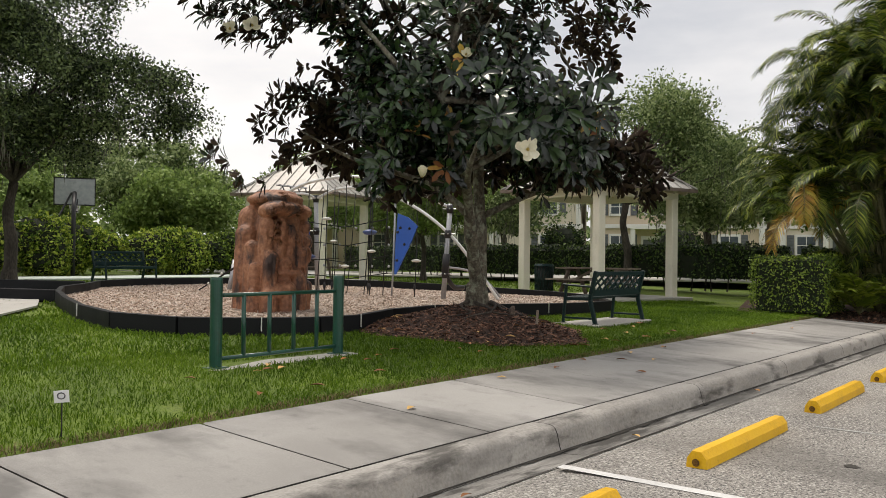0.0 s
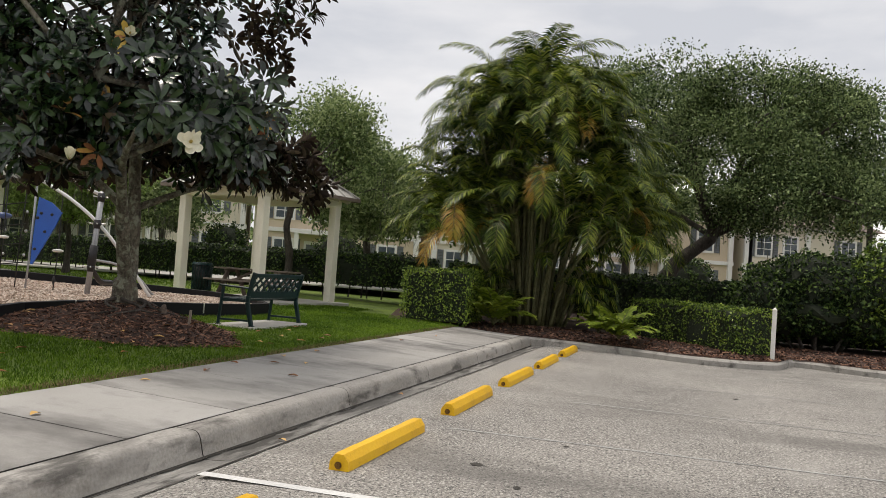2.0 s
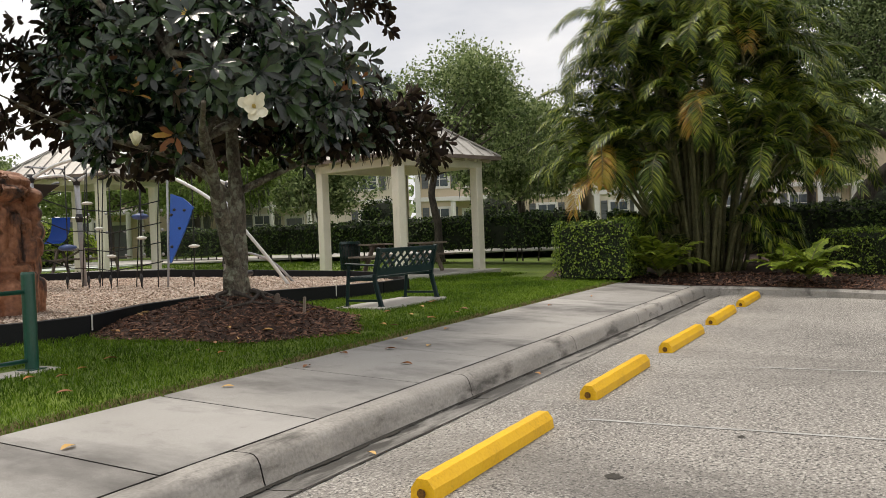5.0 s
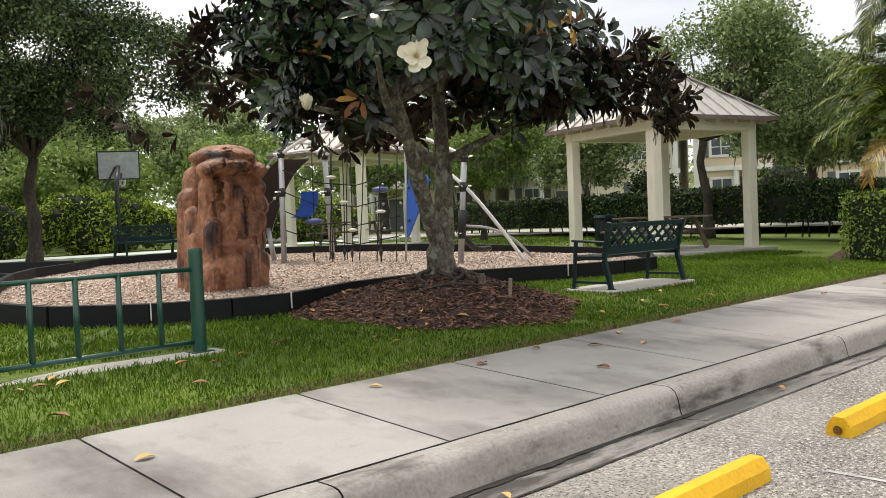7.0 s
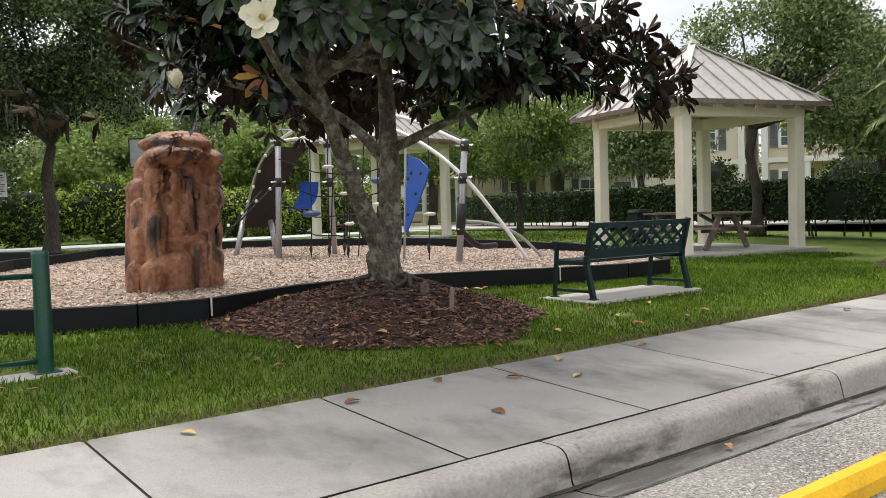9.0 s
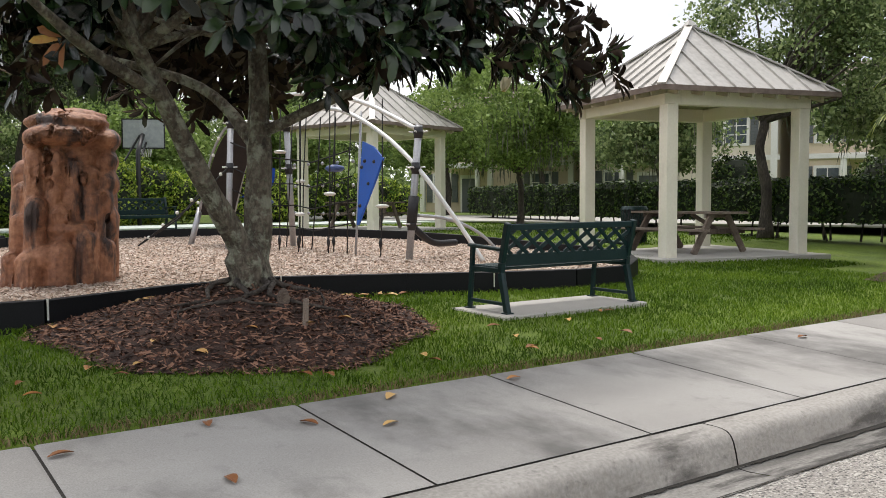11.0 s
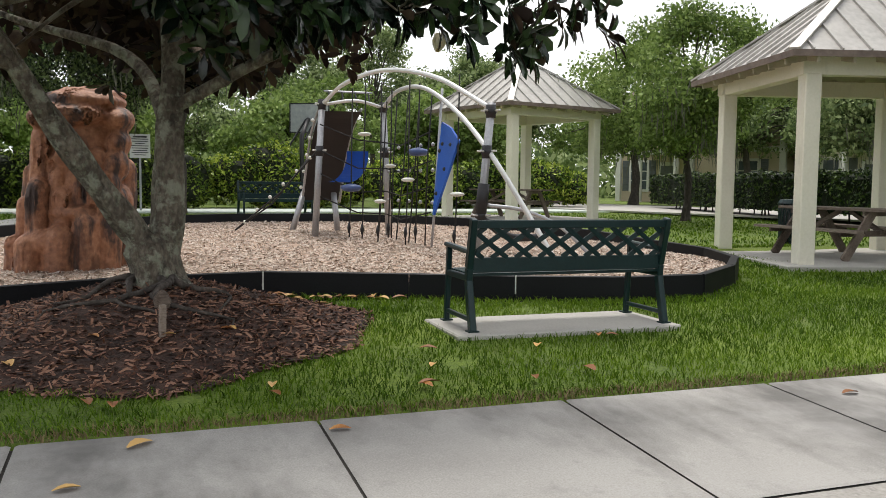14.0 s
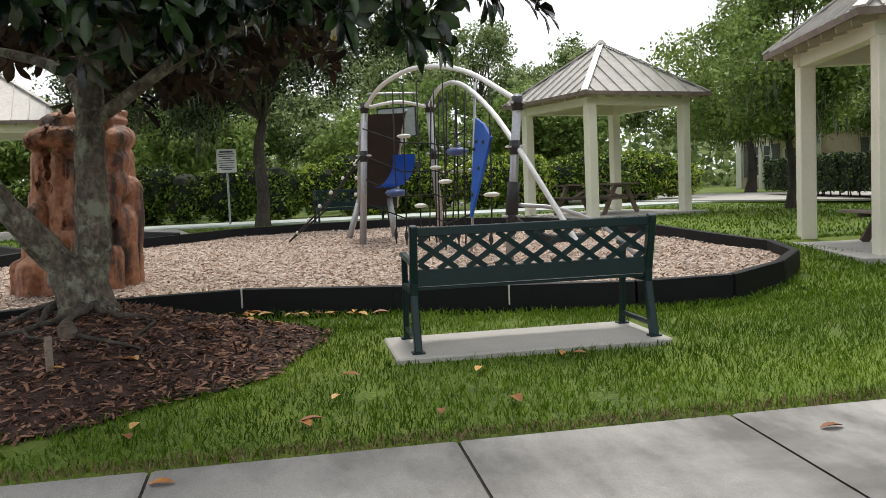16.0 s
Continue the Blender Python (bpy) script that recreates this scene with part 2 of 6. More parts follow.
OAKBARK = mat("oak_bark", [(0.025, 0.02, 0.016), (0.06, 0.05, 0.042), (0.12, 0.1, 0.085)], 0.92, 4, 30, 0.7, 25, dist=0.05, stretch=(1, 1, 0.35))
MAG_LEAF = mat("magnolia_leaf", [(0.003, 0.009, 0.005), (0.009, 0.024, 0.011), (0.034, 0.066, 0.022)], 0.24, 0.8, 12, 0, island=0.6, spec=0.5)
MAG_BACK = mat("magnolia_leaf_underside", [(0.018, 0.011, 0.008), (0.045, 0.027, 0.018), (0.075, 0.055, 0.032)], 0.75, 1.0, 12, 0, island=0.6, spec=0.2)
MAG_DRY = mat("magnolia_dry_leaf", [(0.2, 0.07, 0.015), (0.38, 0.17, 0.03), (0.45, 0.3, 0.05)], 0.6, 1, 20, 0, island=0.9)
PETAL = mat("magnolia_petal", [(0.72, 0.68, 0.5), (0.82, 0.8, 0.66)], 0.5, 8, 40, 0, translucent=0.25)
PISTIL = mat("magnolia_cone", [(0.3, 0.2, 0.05), (0.5, 0.4, 0.1)], 0.7, 30, 80, 0.3)
OAK_LEAF = mat("oak_leaf", [(0.035, 0.06, 0.02), (0.11, 0.165, 0.056), (0.25, 0.32, 0.135)], 0.55, 0.35, 4, 0, island=0.6, translucent=0.2, spec=0.2)
LIVE_OAK = mat("live_oak_leaf", [(0.014, 0.026, 0.01), (0.05, 0.082, 0.028), (0.15, 0.205, 0.08)], 0.5, 0.35, 4, 0, island=0.6, translucent=0.15, spec=0.25)
MID_LEAF = mat("woodland_leaf", [(0.08, 0.125, 0.045), (0.2, 0.27, 0.1), (0.37, 0.44, 0.21)], 0.55, 0.3, 3, 0, island=0.45, translucent=0.3, spec=0.2)
PALE_LEAF = mat("pale_tree_leaf", [(0.1, 0.16, 0.04), (0.2, 0.29, 0.075), (0.32, 0.42, 0.13)], 0.55, 0.25, 3, 0, island=0.35, translucent=0.3, spec=0.2)
HEDGE_LEAF = mat("hedge_leaf", [(0.03, 0.06, 0.009), (0.1, 0.17, 0.02), (0.25, 0.34, 0.05)], 0.45, 0.9, 5, 0, island=0.6, translucent=0.15, spec=0.25)
# darker copy of the shrub leaf, with shade put into its colour
SHADED_SHRUB = mat("shaded_shrub_leaf", [(0.016, 0.036, 0.006), (0.062, 0.11, 0.015), (0.19, 0.27, 0.042)], 0.45, 0.7, 5, 0, island=0.6, translucent=0.15, spec=0.25)
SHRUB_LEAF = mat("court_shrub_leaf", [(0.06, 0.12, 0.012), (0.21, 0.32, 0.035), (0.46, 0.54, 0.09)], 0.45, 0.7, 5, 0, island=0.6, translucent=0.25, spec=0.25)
SMALL_LEAF = mat("fern_palm_leaf", [(0.09, 0.14, 0.015), (0.2, 0.28, 0.03), (0.34, 0.42, 0.06)], 0.45, 1.5, 8, 0, island=0.3, translucent=0.25, spec=0.25)
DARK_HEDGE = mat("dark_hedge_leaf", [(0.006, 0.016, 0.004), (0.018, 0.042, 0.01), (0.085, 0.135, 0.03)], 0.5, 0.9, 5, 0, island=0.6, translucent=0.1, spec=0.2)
# near-black solid inside hedges and bushes: the shade between leaves put into colour
HEDGE_SHADE = mat("hedge_inner_shade", [(0.005, 0.008, 0.003), (0.014, 0.022, 0.007)], 0.95, 4, 25, 0.5, 20)
MOSS = mat("hanging_moss", [(0.1, 0.105, 0.08), (0.19, 0.19, 0.15)], 0.9, 1, 8, 0, island=0.5, translucent=0.3)
PALM_LEAF = mat("palm_leaflet", [(0.015, 0.034, 0.006), (0.075, 0.125, 0.016), (0.27, 0.31, 0.045)], 0.42, 0.5, 4, 0, island=0.45, translucent=0.25, spec=0.25)
PALM_DRY = mat("yellow_palm_leaflet", [(0.26, 0.13, 0.015), (0.44, 0.26, 0.03), (0.42, 0.34, 0.06)], 0.5, 0.7, 5, 0, island=0.5, translucent=0.25)
PALM_STEM = mat("palm_stem", [(0.05, 0.055, 0.02), (0.12, 0.12, 0.05), (0.2, 0.18, 0.09)], 0.6, 2, 20, 0.2, 20, stretch=(1, 1, 4))
STUCCO = mat("cream_stucco", [(0.62, 0.56, 0.45), (0.7, 0.64, 0.53)], 0.9, 0.5, 20, 0.1, 30)
STUCCO_TAN = mat("tan_stucco", [(0.55, 0.45, 0.32), (0.62, 0.53, 0.4)], 0.9, 0.5, 20, 0.1, 30)
TRIM = mat("white_trim", [(0.68, 0.67, 0.63), (0.78, 0.77, 0.74)], 0.6, 2, 20, 0.05, 30)
SHINGLE = mat("roof_shingle", [(0.13, 0.1, 0.085), (0.24, 0.19, 0.16)], 0.9, 2, 12, 0.4, 15)
SHUTTER = mat("grey_shutter", [(0.1, 0.11, 0.12), (0.15, 0.16, 0.17)], 0.6, 2, 20, 0.1, 20)
PANE = mat("window_glass", [(0.06, 0.075, 0.09), (0.12, 0.14, 0.16)], 0.08, 1, 5, 0)
SIGNWHITE = mat("sign_white", [(0.72, 0.73, 0.74), (0.8, 0.8, 0.8)], 0.4, 3, 30, 0)
SIGNINK = mat("sign_ink", [(0.05, 0.05, 0.06), (0.09, 0.09, 0.1)], 0.6, 3, 30, 0)
COURT = mat("court_surface", [(0.46, 0.53, 0.49), (0.58, 0.63, 0.59)], 0.85, 0.6, 20, 0.1, 40)
BACKBOARD = mat("clear_backboard", [(0.3, 0.33, 0.35), (0.42, 0.45, 0.47)], 0.25, 1, 8, 0)
NET = mat("net_white", [(0.6, 0.6, 0.6), (0.75, 0.75, 0.75)], 0.8, 5, 30, 0)
DRYLEAF = mat("fallen_leaf", [(0.22, 0.08, 0.02), (0.42, 0.18, 0.045), (0.58, 0.36, 0.12)], 0.6, 4, 30, 0.2, 40, per_object=0.8, dist=0.004)


# ---- mesh helpers ----
def part(name, bm, material, parent=None, label="", smooth=False):
    me = bpy.data.meshes.new(name)
    bm.to_mesh(me)
    bm.free()
    for m in (material if isinstance(material, (list, tuple)) else [material]):
        me.materials.append(m)
    if smooth:
        me.polygons.foreach_set("use_smooth", [True] * len(me.polygons))
    ob = new(name, me)
    if parent:
        ob.parent = parent
    if label:
        ob["label"] = label
    return ob


def array_mesh(name, verts, faces, materials, parent=None, mat_index=None, smooth=False):
    """One mesh from numpy arrays; faces is an (n, k) array."""
    me = bpy.data.meshes.new(name)
    faces = np.asarray(faces, np.int32)
    n, k = faces.shape
    me.vertices.add(len(verts))
    me.vertices.foreach_set("co", np.asarray(verts, np.float32).ravel())
    me.loops.add(n * k)
    me.loops.foreach_set("vertex_index", faces.ravel())
    me.polygons.add(n)
    me.polygons.foreach_set("loop_start", np.arange(0, n * k, k, dtype=np.int32))
    for m in materials:
        me.materials.append(m)
    if mat_index is not None:
        me.polygons.foreach_set("material_index", np.asarray(mat_index, np.int32))
    if smooth:
        me.polygons.foreach_set("use_smooth", np.ones(n, bool))
    me.update(calc_edges=True)
    ob = new(name, me)
    if parent:
        ob.parent = parent
    return ob


def thing(name, label, category, at=(0, 0, 0), rz=0.0, group="", kind=""):
    ob = new(name)
    ob.empty_display_size = 0.1
    ob.matrix_world = pose(*at, 0, 0, rz)
    return tagged(ob, label, category, group, kind)


def box(bm, c, s, rz=0.0, rx=0.0, ry=0.0, bevel=0.0):
    r = bmesh.ops.create_cube(bm, size=1, matrix=pose(*c, rx, ry, rz) @ Matrix.Diagonal((*s, 1)))
    if bevel:
        edges = {e for v in r["verts"] for e in v.link_edges}
        bmesh.ops.bevel(bm, geom=list(edges), offset=bevel, segments=1, affect="EDGES", profile=0.5)
    return bm


def beam(bm, a, b, w, h, bevel=0.0):
    """A square bar from a to b, w wide across, h high."""
    a, b = Vector(a), Vector(b)
    d = b - a
    m = Matrix.Translation((a + b) / 2) @ d.to_track_quat("X", "Z").to_matrix().to_4x4() @ Matrix.Diagonal((d.length, w, h, 1))
    r = bmesh.ops.create_cube(bm, size=1, matrix=m)
    if bevel:
        bmesh.ops.bevel(bm, geom=list({e for v in r["verts"] for e in v.link_edges}), offset=bevel, segments=1, affect="EDGES", profile=0.5)
    return bm


def tube(bm, pts, radii, sides=8, wobble=0.0, cap=True):
    """A round tapered tube along points."""
    pts = [Vector(p) for p in pts]
    if not isinstance(radii, (list, tuple)):
        radii = [radii] * len(pts)
    rings, up = [], None
    for i, p in enumerate(pts):
        d = (pts[min(i + 1, len(pts) - 1)] - pts[max(i - 1, 0)]).normalized()
        if up is None:
            up = d.orthogonal().normalized()
        up = (up - d * up.dot(d)).normalized()
        side = d.cross(up)
        ring = []
        for k in range(sides):
            a = 2 * math.pi * k / sides
            r = radii[i] * (1 + wobble * noise.noise(p * 2.3 + Vector((math.cos(a), math.sin(a), 0)) * 1.7))
            ring.append(bm.verts.new(p + r * (math.cos(a) * up + math.sin(a) * side)))
        rings.append(ring)
    for a, b in zip(rings, rings[1:]):
        for k in range(sides):
            bm.faces.new((a[k], a[(k + 1) % sides], b[(k + 1) % sides], b[k]))
    if cap:
        bm.faces.new(rings[0][::-1])
        bm.faces.new(rings[-1])
    return bm


def ball(bm, c, r, seg=12, scale=(1, 1, 1)):
    bmesh.ops.create_uvsphere(bm, u_segments=seg, v_segments=max(6, seg * 2 // 3), radius=r, matrix=Matrix.Translation(c) @ Matrix.Diagonal((*scale, 1)))
    return bm


def curve_pts(ctrl, n=16):
    """Catmull-Rom through control points."""
    c = [Vector(p) for p in ctrl]
    c = [c[0] * 2 - c[1]] + c + [c[-1] * 2 - c[-2]]
    out = []
    for i in range(1, len(c) - 2):
        for k in range(n):
            t = k / n
            p0, p1, p2, p3 = c[i - 1:i + 3]
            out.append(0.5 * (2 * p1 + (p2 - p0) * t + (2 * p0 - 5 * p1 + 4 * p2 - p3) * t * t + (3 * p1 - p0 - 3 * p2 + p3) * t ** 3))
    return out + [c[-2]]


def B():
    return bmesh.new()


# ---- plan ----
HEIGHTS = [(-400, 0.19), (1.54, 0.19), (3.3, 0.285), (7, 0.375), (12, 0.5), (18, 0.57), (24, 0.62), (40, 0.7), (400, 0.8)]
ROAD_Z = -0.05
RIM_PTS = [(5.9, 5.03), (7.2, 5.55), (8.5, 5.72), (9.9, 5.27), (10.9, 4.88), (12.0, 4.6), (12.95, 4.62), (13.87, 5.3), (14.6, 6.15),
           (14.95, 7.2), (14.9, 8.6), (14.9, 10.4), (14.6, 12.4), (13.9, 14.2), (12.6, 15.6), (11.0, 16.3), (9.2, 16.2), (7.8, 15.5), (6.9, 14.4),
           (5.7, 13.2), (4.9, 11.8), (4.2, 10.2), (3.6, 8.6), (3.3, 7.2), (3.6, 6.1), (4.4, 5.4), (5.2, 5.1)]
TREE = Vector((7.45, 4.0, 0.62))


def lawn_z(x, y):
    return float(np.interp(y, [h[0] for h in HEIGHTS], [h[1] for h in HEIGHTS]))


def inside(x, y, poly):
    hit, j = False, len(poly) - 1
    for i in range(len(poly)):
        (xi, yi), (xj, yj) = poly[i], poly[j]
        if (yi > y) != (yj > y) and x < (xj - xi) * (y - yi) / (yj - yi) + xi:
            hit = not hit
        j = i
    return hit


def mulch_r(a):
    """Radius of the mulch bed round the magnolia by direction."""
    return 1.72 - 0.1 * math.cos(a) + 0.1 * math.sin(3 * a + 1) + 0.07 * math.sin(7 * a)


def mulch_z(x, y):
    d = math.hypot(x - TREE.x, y - TREE.y)
    r = mulch_r(math.atan2(y - TREE.y, x - TREE.x))
    k = max(0.0, 1 - d / r)
    return lawn_z(x, y) + 0.02 + 0.36 * min(1, k * 1.25) ** 1.1


def chip_z(x, y):
    return 0.47 + 0.014 * (y - 6) + 0.02 * noise.noise(Vector((x * 0.8, y * 0.8, 0)))



# ---- climbing rock ----
rock_bm = B()


def lump(x, y, z, rx, ry, rz):
    bmesh.ops.create_icosphere(rock_bm, subdivisions=4, radius=1, matrix=Matrix.Translation((x, y, z)) @ Matrix.Diagonal((rx, ry, rz, 1)))


def pillar(x, y, top, r, flat=1.0):
    """An upright rounded column standing on the chips."""
    res = bmesh.ops.create_icosphere(rock_bm, subdivisions=4, radius=1)
    for v in res["verts"]:
        k = 1 + 0.12 * noise.noise(Vector((x * 5, y * 5, v.co.z * 2)))
        v.co = Vector((x + v.co.x * r * k, y + v.co.y * r * flat * k, v.co.z * r * 0.8 + (top - r * 0.8 if v.co.z > 0 else -0.05)))


for q in ((0.05, 0.08, 1.9, 0.5), (0.3, 0.4, 1.75, 0.32), (-0.25, 0.42, 1.85, 0.34), (0.56, 0.2, 1.3, 0.22), (-0.52, 0.3, 1.5, 0.24), (-0.46, -0.24, 1.62, 0.18), (-0.6, 0.0, 1.22, 0.17), (-0.46, -0.4, 1.06, 0.17),
          (-0.66, -0.18, 0.85, 0.14), (-0.12, -0.4, 0.98, 0.17), (0.12, -0.38, 0.82, 0.15), (0.32, -0.38, 1.12, 0.18), (-0.55, -0.5, 0.44, 0.2), (-0.15, -0.52, 0.55, 0.24), (0.2, -0.5, 0.68, 0.2), (0.48, -0.36, 0.55, 0.19),
          (-0.76, -0.3, 0.42, 0.15), (0.62, -0.05, 0.9, 0.15), (0.02, -0.36, 1.5, 0.16), (0.24, -0.32, 1.42, 0.15), (-0.2, -0.34, 1.62, 0.15)):
    pillar(*q[:3], q[3] * 0.92)
for q in ((0.0, 0.08, 1.93, 0.6, 0.52, 0.14), (0.1, 0.18, 2.03, 0.48, 0.42, 0.08), (-0.12, -0.3, 1.76, 0.5, 0.26, 0.14), (-0.5, -0.28, 1.72, 0.16, 0.22, 0.12), (0.5, -0.06, 1.72, 0.24, 0.34, 0.16), (0.52, -0.1, 1.46, 0.19, 0.3, 0.17),
          (0.5, -0.2, 1.2, 0.2, 0.26, 0.2), (0.42, -0.34, 0.96, 0.2, 0.2, 0.2), (0.56, 0.0, 0.7, 0.18, 0.34, 0.3), (0.05, -0.44, 0.66, 0.36, 0.18, 0.1), (-0.3, -0.5, 0.34, 0.3, 0.2, 0.16)):
    lump(*q)
rock_me = bpy.data.meshes.new("boulder_climber")
rock_bm.to_mesh(rock_me)
rock_bm.free()
rock = new("boulder_climber", rock_me)
fuse = rock.modifiers.new("fuse", "REMESH")
fuse.mode, fuse.voxel_size = "VOXEL", 0.022
soft_edges = rock.modifiers.new("soft_edges", "SMOOTH")
soft_edges.factor, soft_edges.iterations = 0.5, 1
bpy.context.view_layer.update()
rock_me = bpy.data.meshes.new_from_object(rock.evaluated_get(bpy.context.evaluated_depsgraph_get()))
rock.modifiers.clear()
rock.data = rock_me
# moulded hand holes and weathered relief
HOLES = ((-0.32, -0.55, 1.8, 0.07), (0.12, -0.56, 1.74, 0.08), (-0.33, -0.45, 1.5, 0.06), (-0.32, -0.46, 1.34, 0.06), (-0.3, -0.45, 1.18, 0.055), (-0.48, -0.45, 1.25, 0.05), (0.42, -0.52, 1.02, 0.06), (0.26, -0.62, 0.7, 0.055), (0.5, -0.44, 0.78, 0.05), (-0.1, -0.56, 0.8, 0.06), (0.14, -0.5, 1.25, 0.06))
for v in rock_me.vertices:
    p, nr = v.co.copy(), v.normal.copy()
    push = 0.03 * noise.noise(p * 3.1) + 0.012 * noise.noise(p * 7.5) - 0.04 * max(0.0, 0.12 - abs(noise.noise(Vector((p.x * 3.2, p.y * 3.2, p.z * 1.4))))) + 0.005 * noise.noise(p * 22)
    for hx, hy, hz, hr in HOLES:
        d2 = ((p.x - hx) ** 2 + ((p.z - hz) * 0.8) ** 2) / (hr * hr)
        if d2 < 1 and p.y < -0.1:
            push -= 0.075 * (1 - d2) ** 0.7
    v.co = p + nr * push
    v.co.x, v.co.y = v.co.x * 0.8 + 0.05 * v.co.z, v.co.y * 0.95
rock_me.materials.append(ROCK)
rock_me.polygons.foreach_set("use_smooth", [True] * len(rock_me.polygons))
rock.matrix_world = pose(6.62, 7.78, 0.46, 0, 0, -4)
tagged(rock, "tall reddish brown moulded climbing rock standing in wood chips", "climbing rock")

# ground: one sheet to the horizon
xs = np.unique(np.concatenate([np.linspace(-500, -20, 9), np.linspace(-20, 40, 61), np.linspace(40, 500, 10)]))
ys = np.unique(np.concatenate([np.linspace(-500, -30, 8), np.linspace(-30, 1.0, 12), [1.53, 1.56], np.linspace(1.8, 30, 60), np.linspace(30, 500, 12)]))
gv = []
for y in ys:
    for x in xs:
        if y < 1.55:
            z = -0.25
        else:
            z = lawn_z(x, y) + (0.02 * noise.noise(Vector((x * 0.4, y * 0.4, 0))) if y > 2 else 0)
            if inside(x, y, RIM_PTS):
                z -= 0.06
        gv.append((x, y, z))
nx = len(xs)
gf = [(j * nx + i, j * nx + i + 1, (j + 1) * nx + i + 1, (j + 1) * nx + i) for j in range(len(ys) - 1) for i in range(nx - 1)]
tagged(array_mesh("ground", gv, gf, [SOIL], smooth=True), "green mown lawn with soil between the blades", "ground", kind="structure")

# car park
BED_EDGE = [(16.7, -0.2), (16.4, -1.3), (15.8, -2.6), (15.15, -3.8), (15.1, -4.9), (15.5, -5.5), (16.7, -5.85), (16.5, -6.4), (15.85, -7.4), (15.7, -9.0), (15.95, -11.5), (17.0, -18.0), (22.0, -40), (30, -90)]
bm = B()
rows = [-0.55, -0.85, -1.3, -2, -2.6, -3.2, -3.8, -4.4, -4.9, -5.5, -5.85, -6.4, -7.4, -8.2, -9, -11.5, -14, -18, -26, -40, -90]
vs = {}
for j, y in enumerate(rows):
    xe = np.interp(-y, [-e[1] for e in BED_EDGE], [e[0] for e in BED_EDGE])
    for i in range(57):
        x = -80 + (xe + 80) * (i / 56) ** 0.55
        vs[i, j] = bm.verts.new((x, y, ROAD_Z - (0.03 if j == 0 else 0.012 if j == 1 else 0)))
for j in range(len(rows) - 1):
    for i in range(56):
        bm.faces.new((vs[i, j], vs[i, j + 1], vs[i + 1, j + 1], vs[i + 1, j]))
tagged(part("road", bm, ASPHALT, smooth=True), "weathered grey asphalt car park with dark stains", "road", kind="structure")

# painted bay lines
for x, y0, y1, m in ((2.15, -0.62, -5.9, LINE), (4.9, -1.6, -6.2, OLDLINE), (7.6, -2.4, -6.2, OLDLINE), (10.4, -3.4, -6.0, OLDLINE), (13.2, -3.4, -6, OLDLINE)):
    bm = B()
    w = 0.05 if m is LINE else 0.02
    n = 30
    prev = None
    for i in range(n + 1):
        y = y0 + (y1 - y0) * i / n
        j = 0.004 * noise.noise(Vector((x, y * 5, 0))) if m is LINE else 0.012 * noise.noise(Vector((x, y * 3, 0)))
        z = ROAD_Z + 0.004
        cur = [bm.verts.new((x - w + j, y, z)), bm.verts.new((x + w + j * 0.5, y, z))]
        if prev:
            bm.faces.new((prev[0], cur[0], cur[1], prev[1]))
        prev = cur
    tagged(part("bay_line", bm, m), "white painted parking bay line on asphalt" if m is LINE else "worn faint white parking bay line", "line", group="bay lines", kind="structure")

# ---- wheel stops ----
def wheel_stop():
    t = thing("wheel_stop", "yellow painted concrete wheel stop on asphalt", "wheel stop", group="row of wheel stops")
    prof = [(-0.08, 0), (-0.075, 0.07), (-0.035, 0.125), (0.035, 0.125), (0.075, 0.07), (0.08, 0)]
    bm = B()
    n = 24
    rings = []
    for i in range(n + 1):
        x = 1.85 * i / n
        e = 0.012 if i in (0, n) else 0
        rings.append([bm.verts.new((x + (0.006 if i == 0 else 0), y * (1 - e * 4) + 0.003 * noise.noise(Vector((x * 6, y * 30, z * 30))), z * (1 - e * 2) + 0.003 * noise.noise(Vector((x * 7, y * 20, 3))) * (z > 0))) for y, z in prof])
    for a, b in zip(rings, rings[1:]):
        for k in range(len(prof) - 1):
            bm.faces.new((a[k], a[k + 1], b[k + 1], b[k]))
    bm.faces.new(rings[0][::-1])
    bm.faces.new(rings[-1])
    part("block", bm, YELLOW, t)
    for x in (-0.002, 1.852):
        bm = B()
        bmesh.ops.create_cone(bm, cap_ends=True, segments=12, radius1=0.028, radius2=0.02, depth=0.012, matrix=pose(x, 0.0, 0.045, 0, 90, 0))
        part("socket", bm, RUST, t, "rusty hole in the end face")
    return t


ws = wheel_stop()
ws.matrix_world = pose(2.73, -1.38, ROAD_Z - 0.004)
for x, a in ((5.61, 0.4), (8.38, -0.3), (11.13, 0.3), (13.83, -0.2), (-0.38, 0.3), (-3.2, 0)):
    copy_thing(ws, pose(x, -1.38, ROAD_Z - 0.004, 0, 0, a))

# ---- bed kerb at the far end of the car park ----
bed_kerb = thing("bed_kerb", "pale concrete kerb round the planting bed", "kerb", kind="structure")
edge = curve_pts([(x, y, 0) for x, y in [(16.78, 0.0)] + BED_EDGE], 5)
for i in range(0, len(edge) - 3, 3):
    pts = edge[i:i + 4]
    bm = B()
    rings = []
    for k, p in enumerate(pts):
        d = (pts[min(k + 1, 3)] - pts[max(k - 1, 0)]).normalized()
        nrm = Vector((-d.y, d.x, 0))
        rings.append([bm.verts.new(p + nrm * o + Vector((0, 0, z))) for o, z in ((-0.02, -0.2), (-0.02, 0.05), (0.03, 0.092), (0.15, 0.097), (0.16, -0.05))])
    for a, b in zip(rings, rings[1:]):
        for k in range(4):
            bm.faces.new((a[k], b[k], b[k + 1], a[k + 1]))
    part("kerb_stone", bm, KERB, bed_kerb)

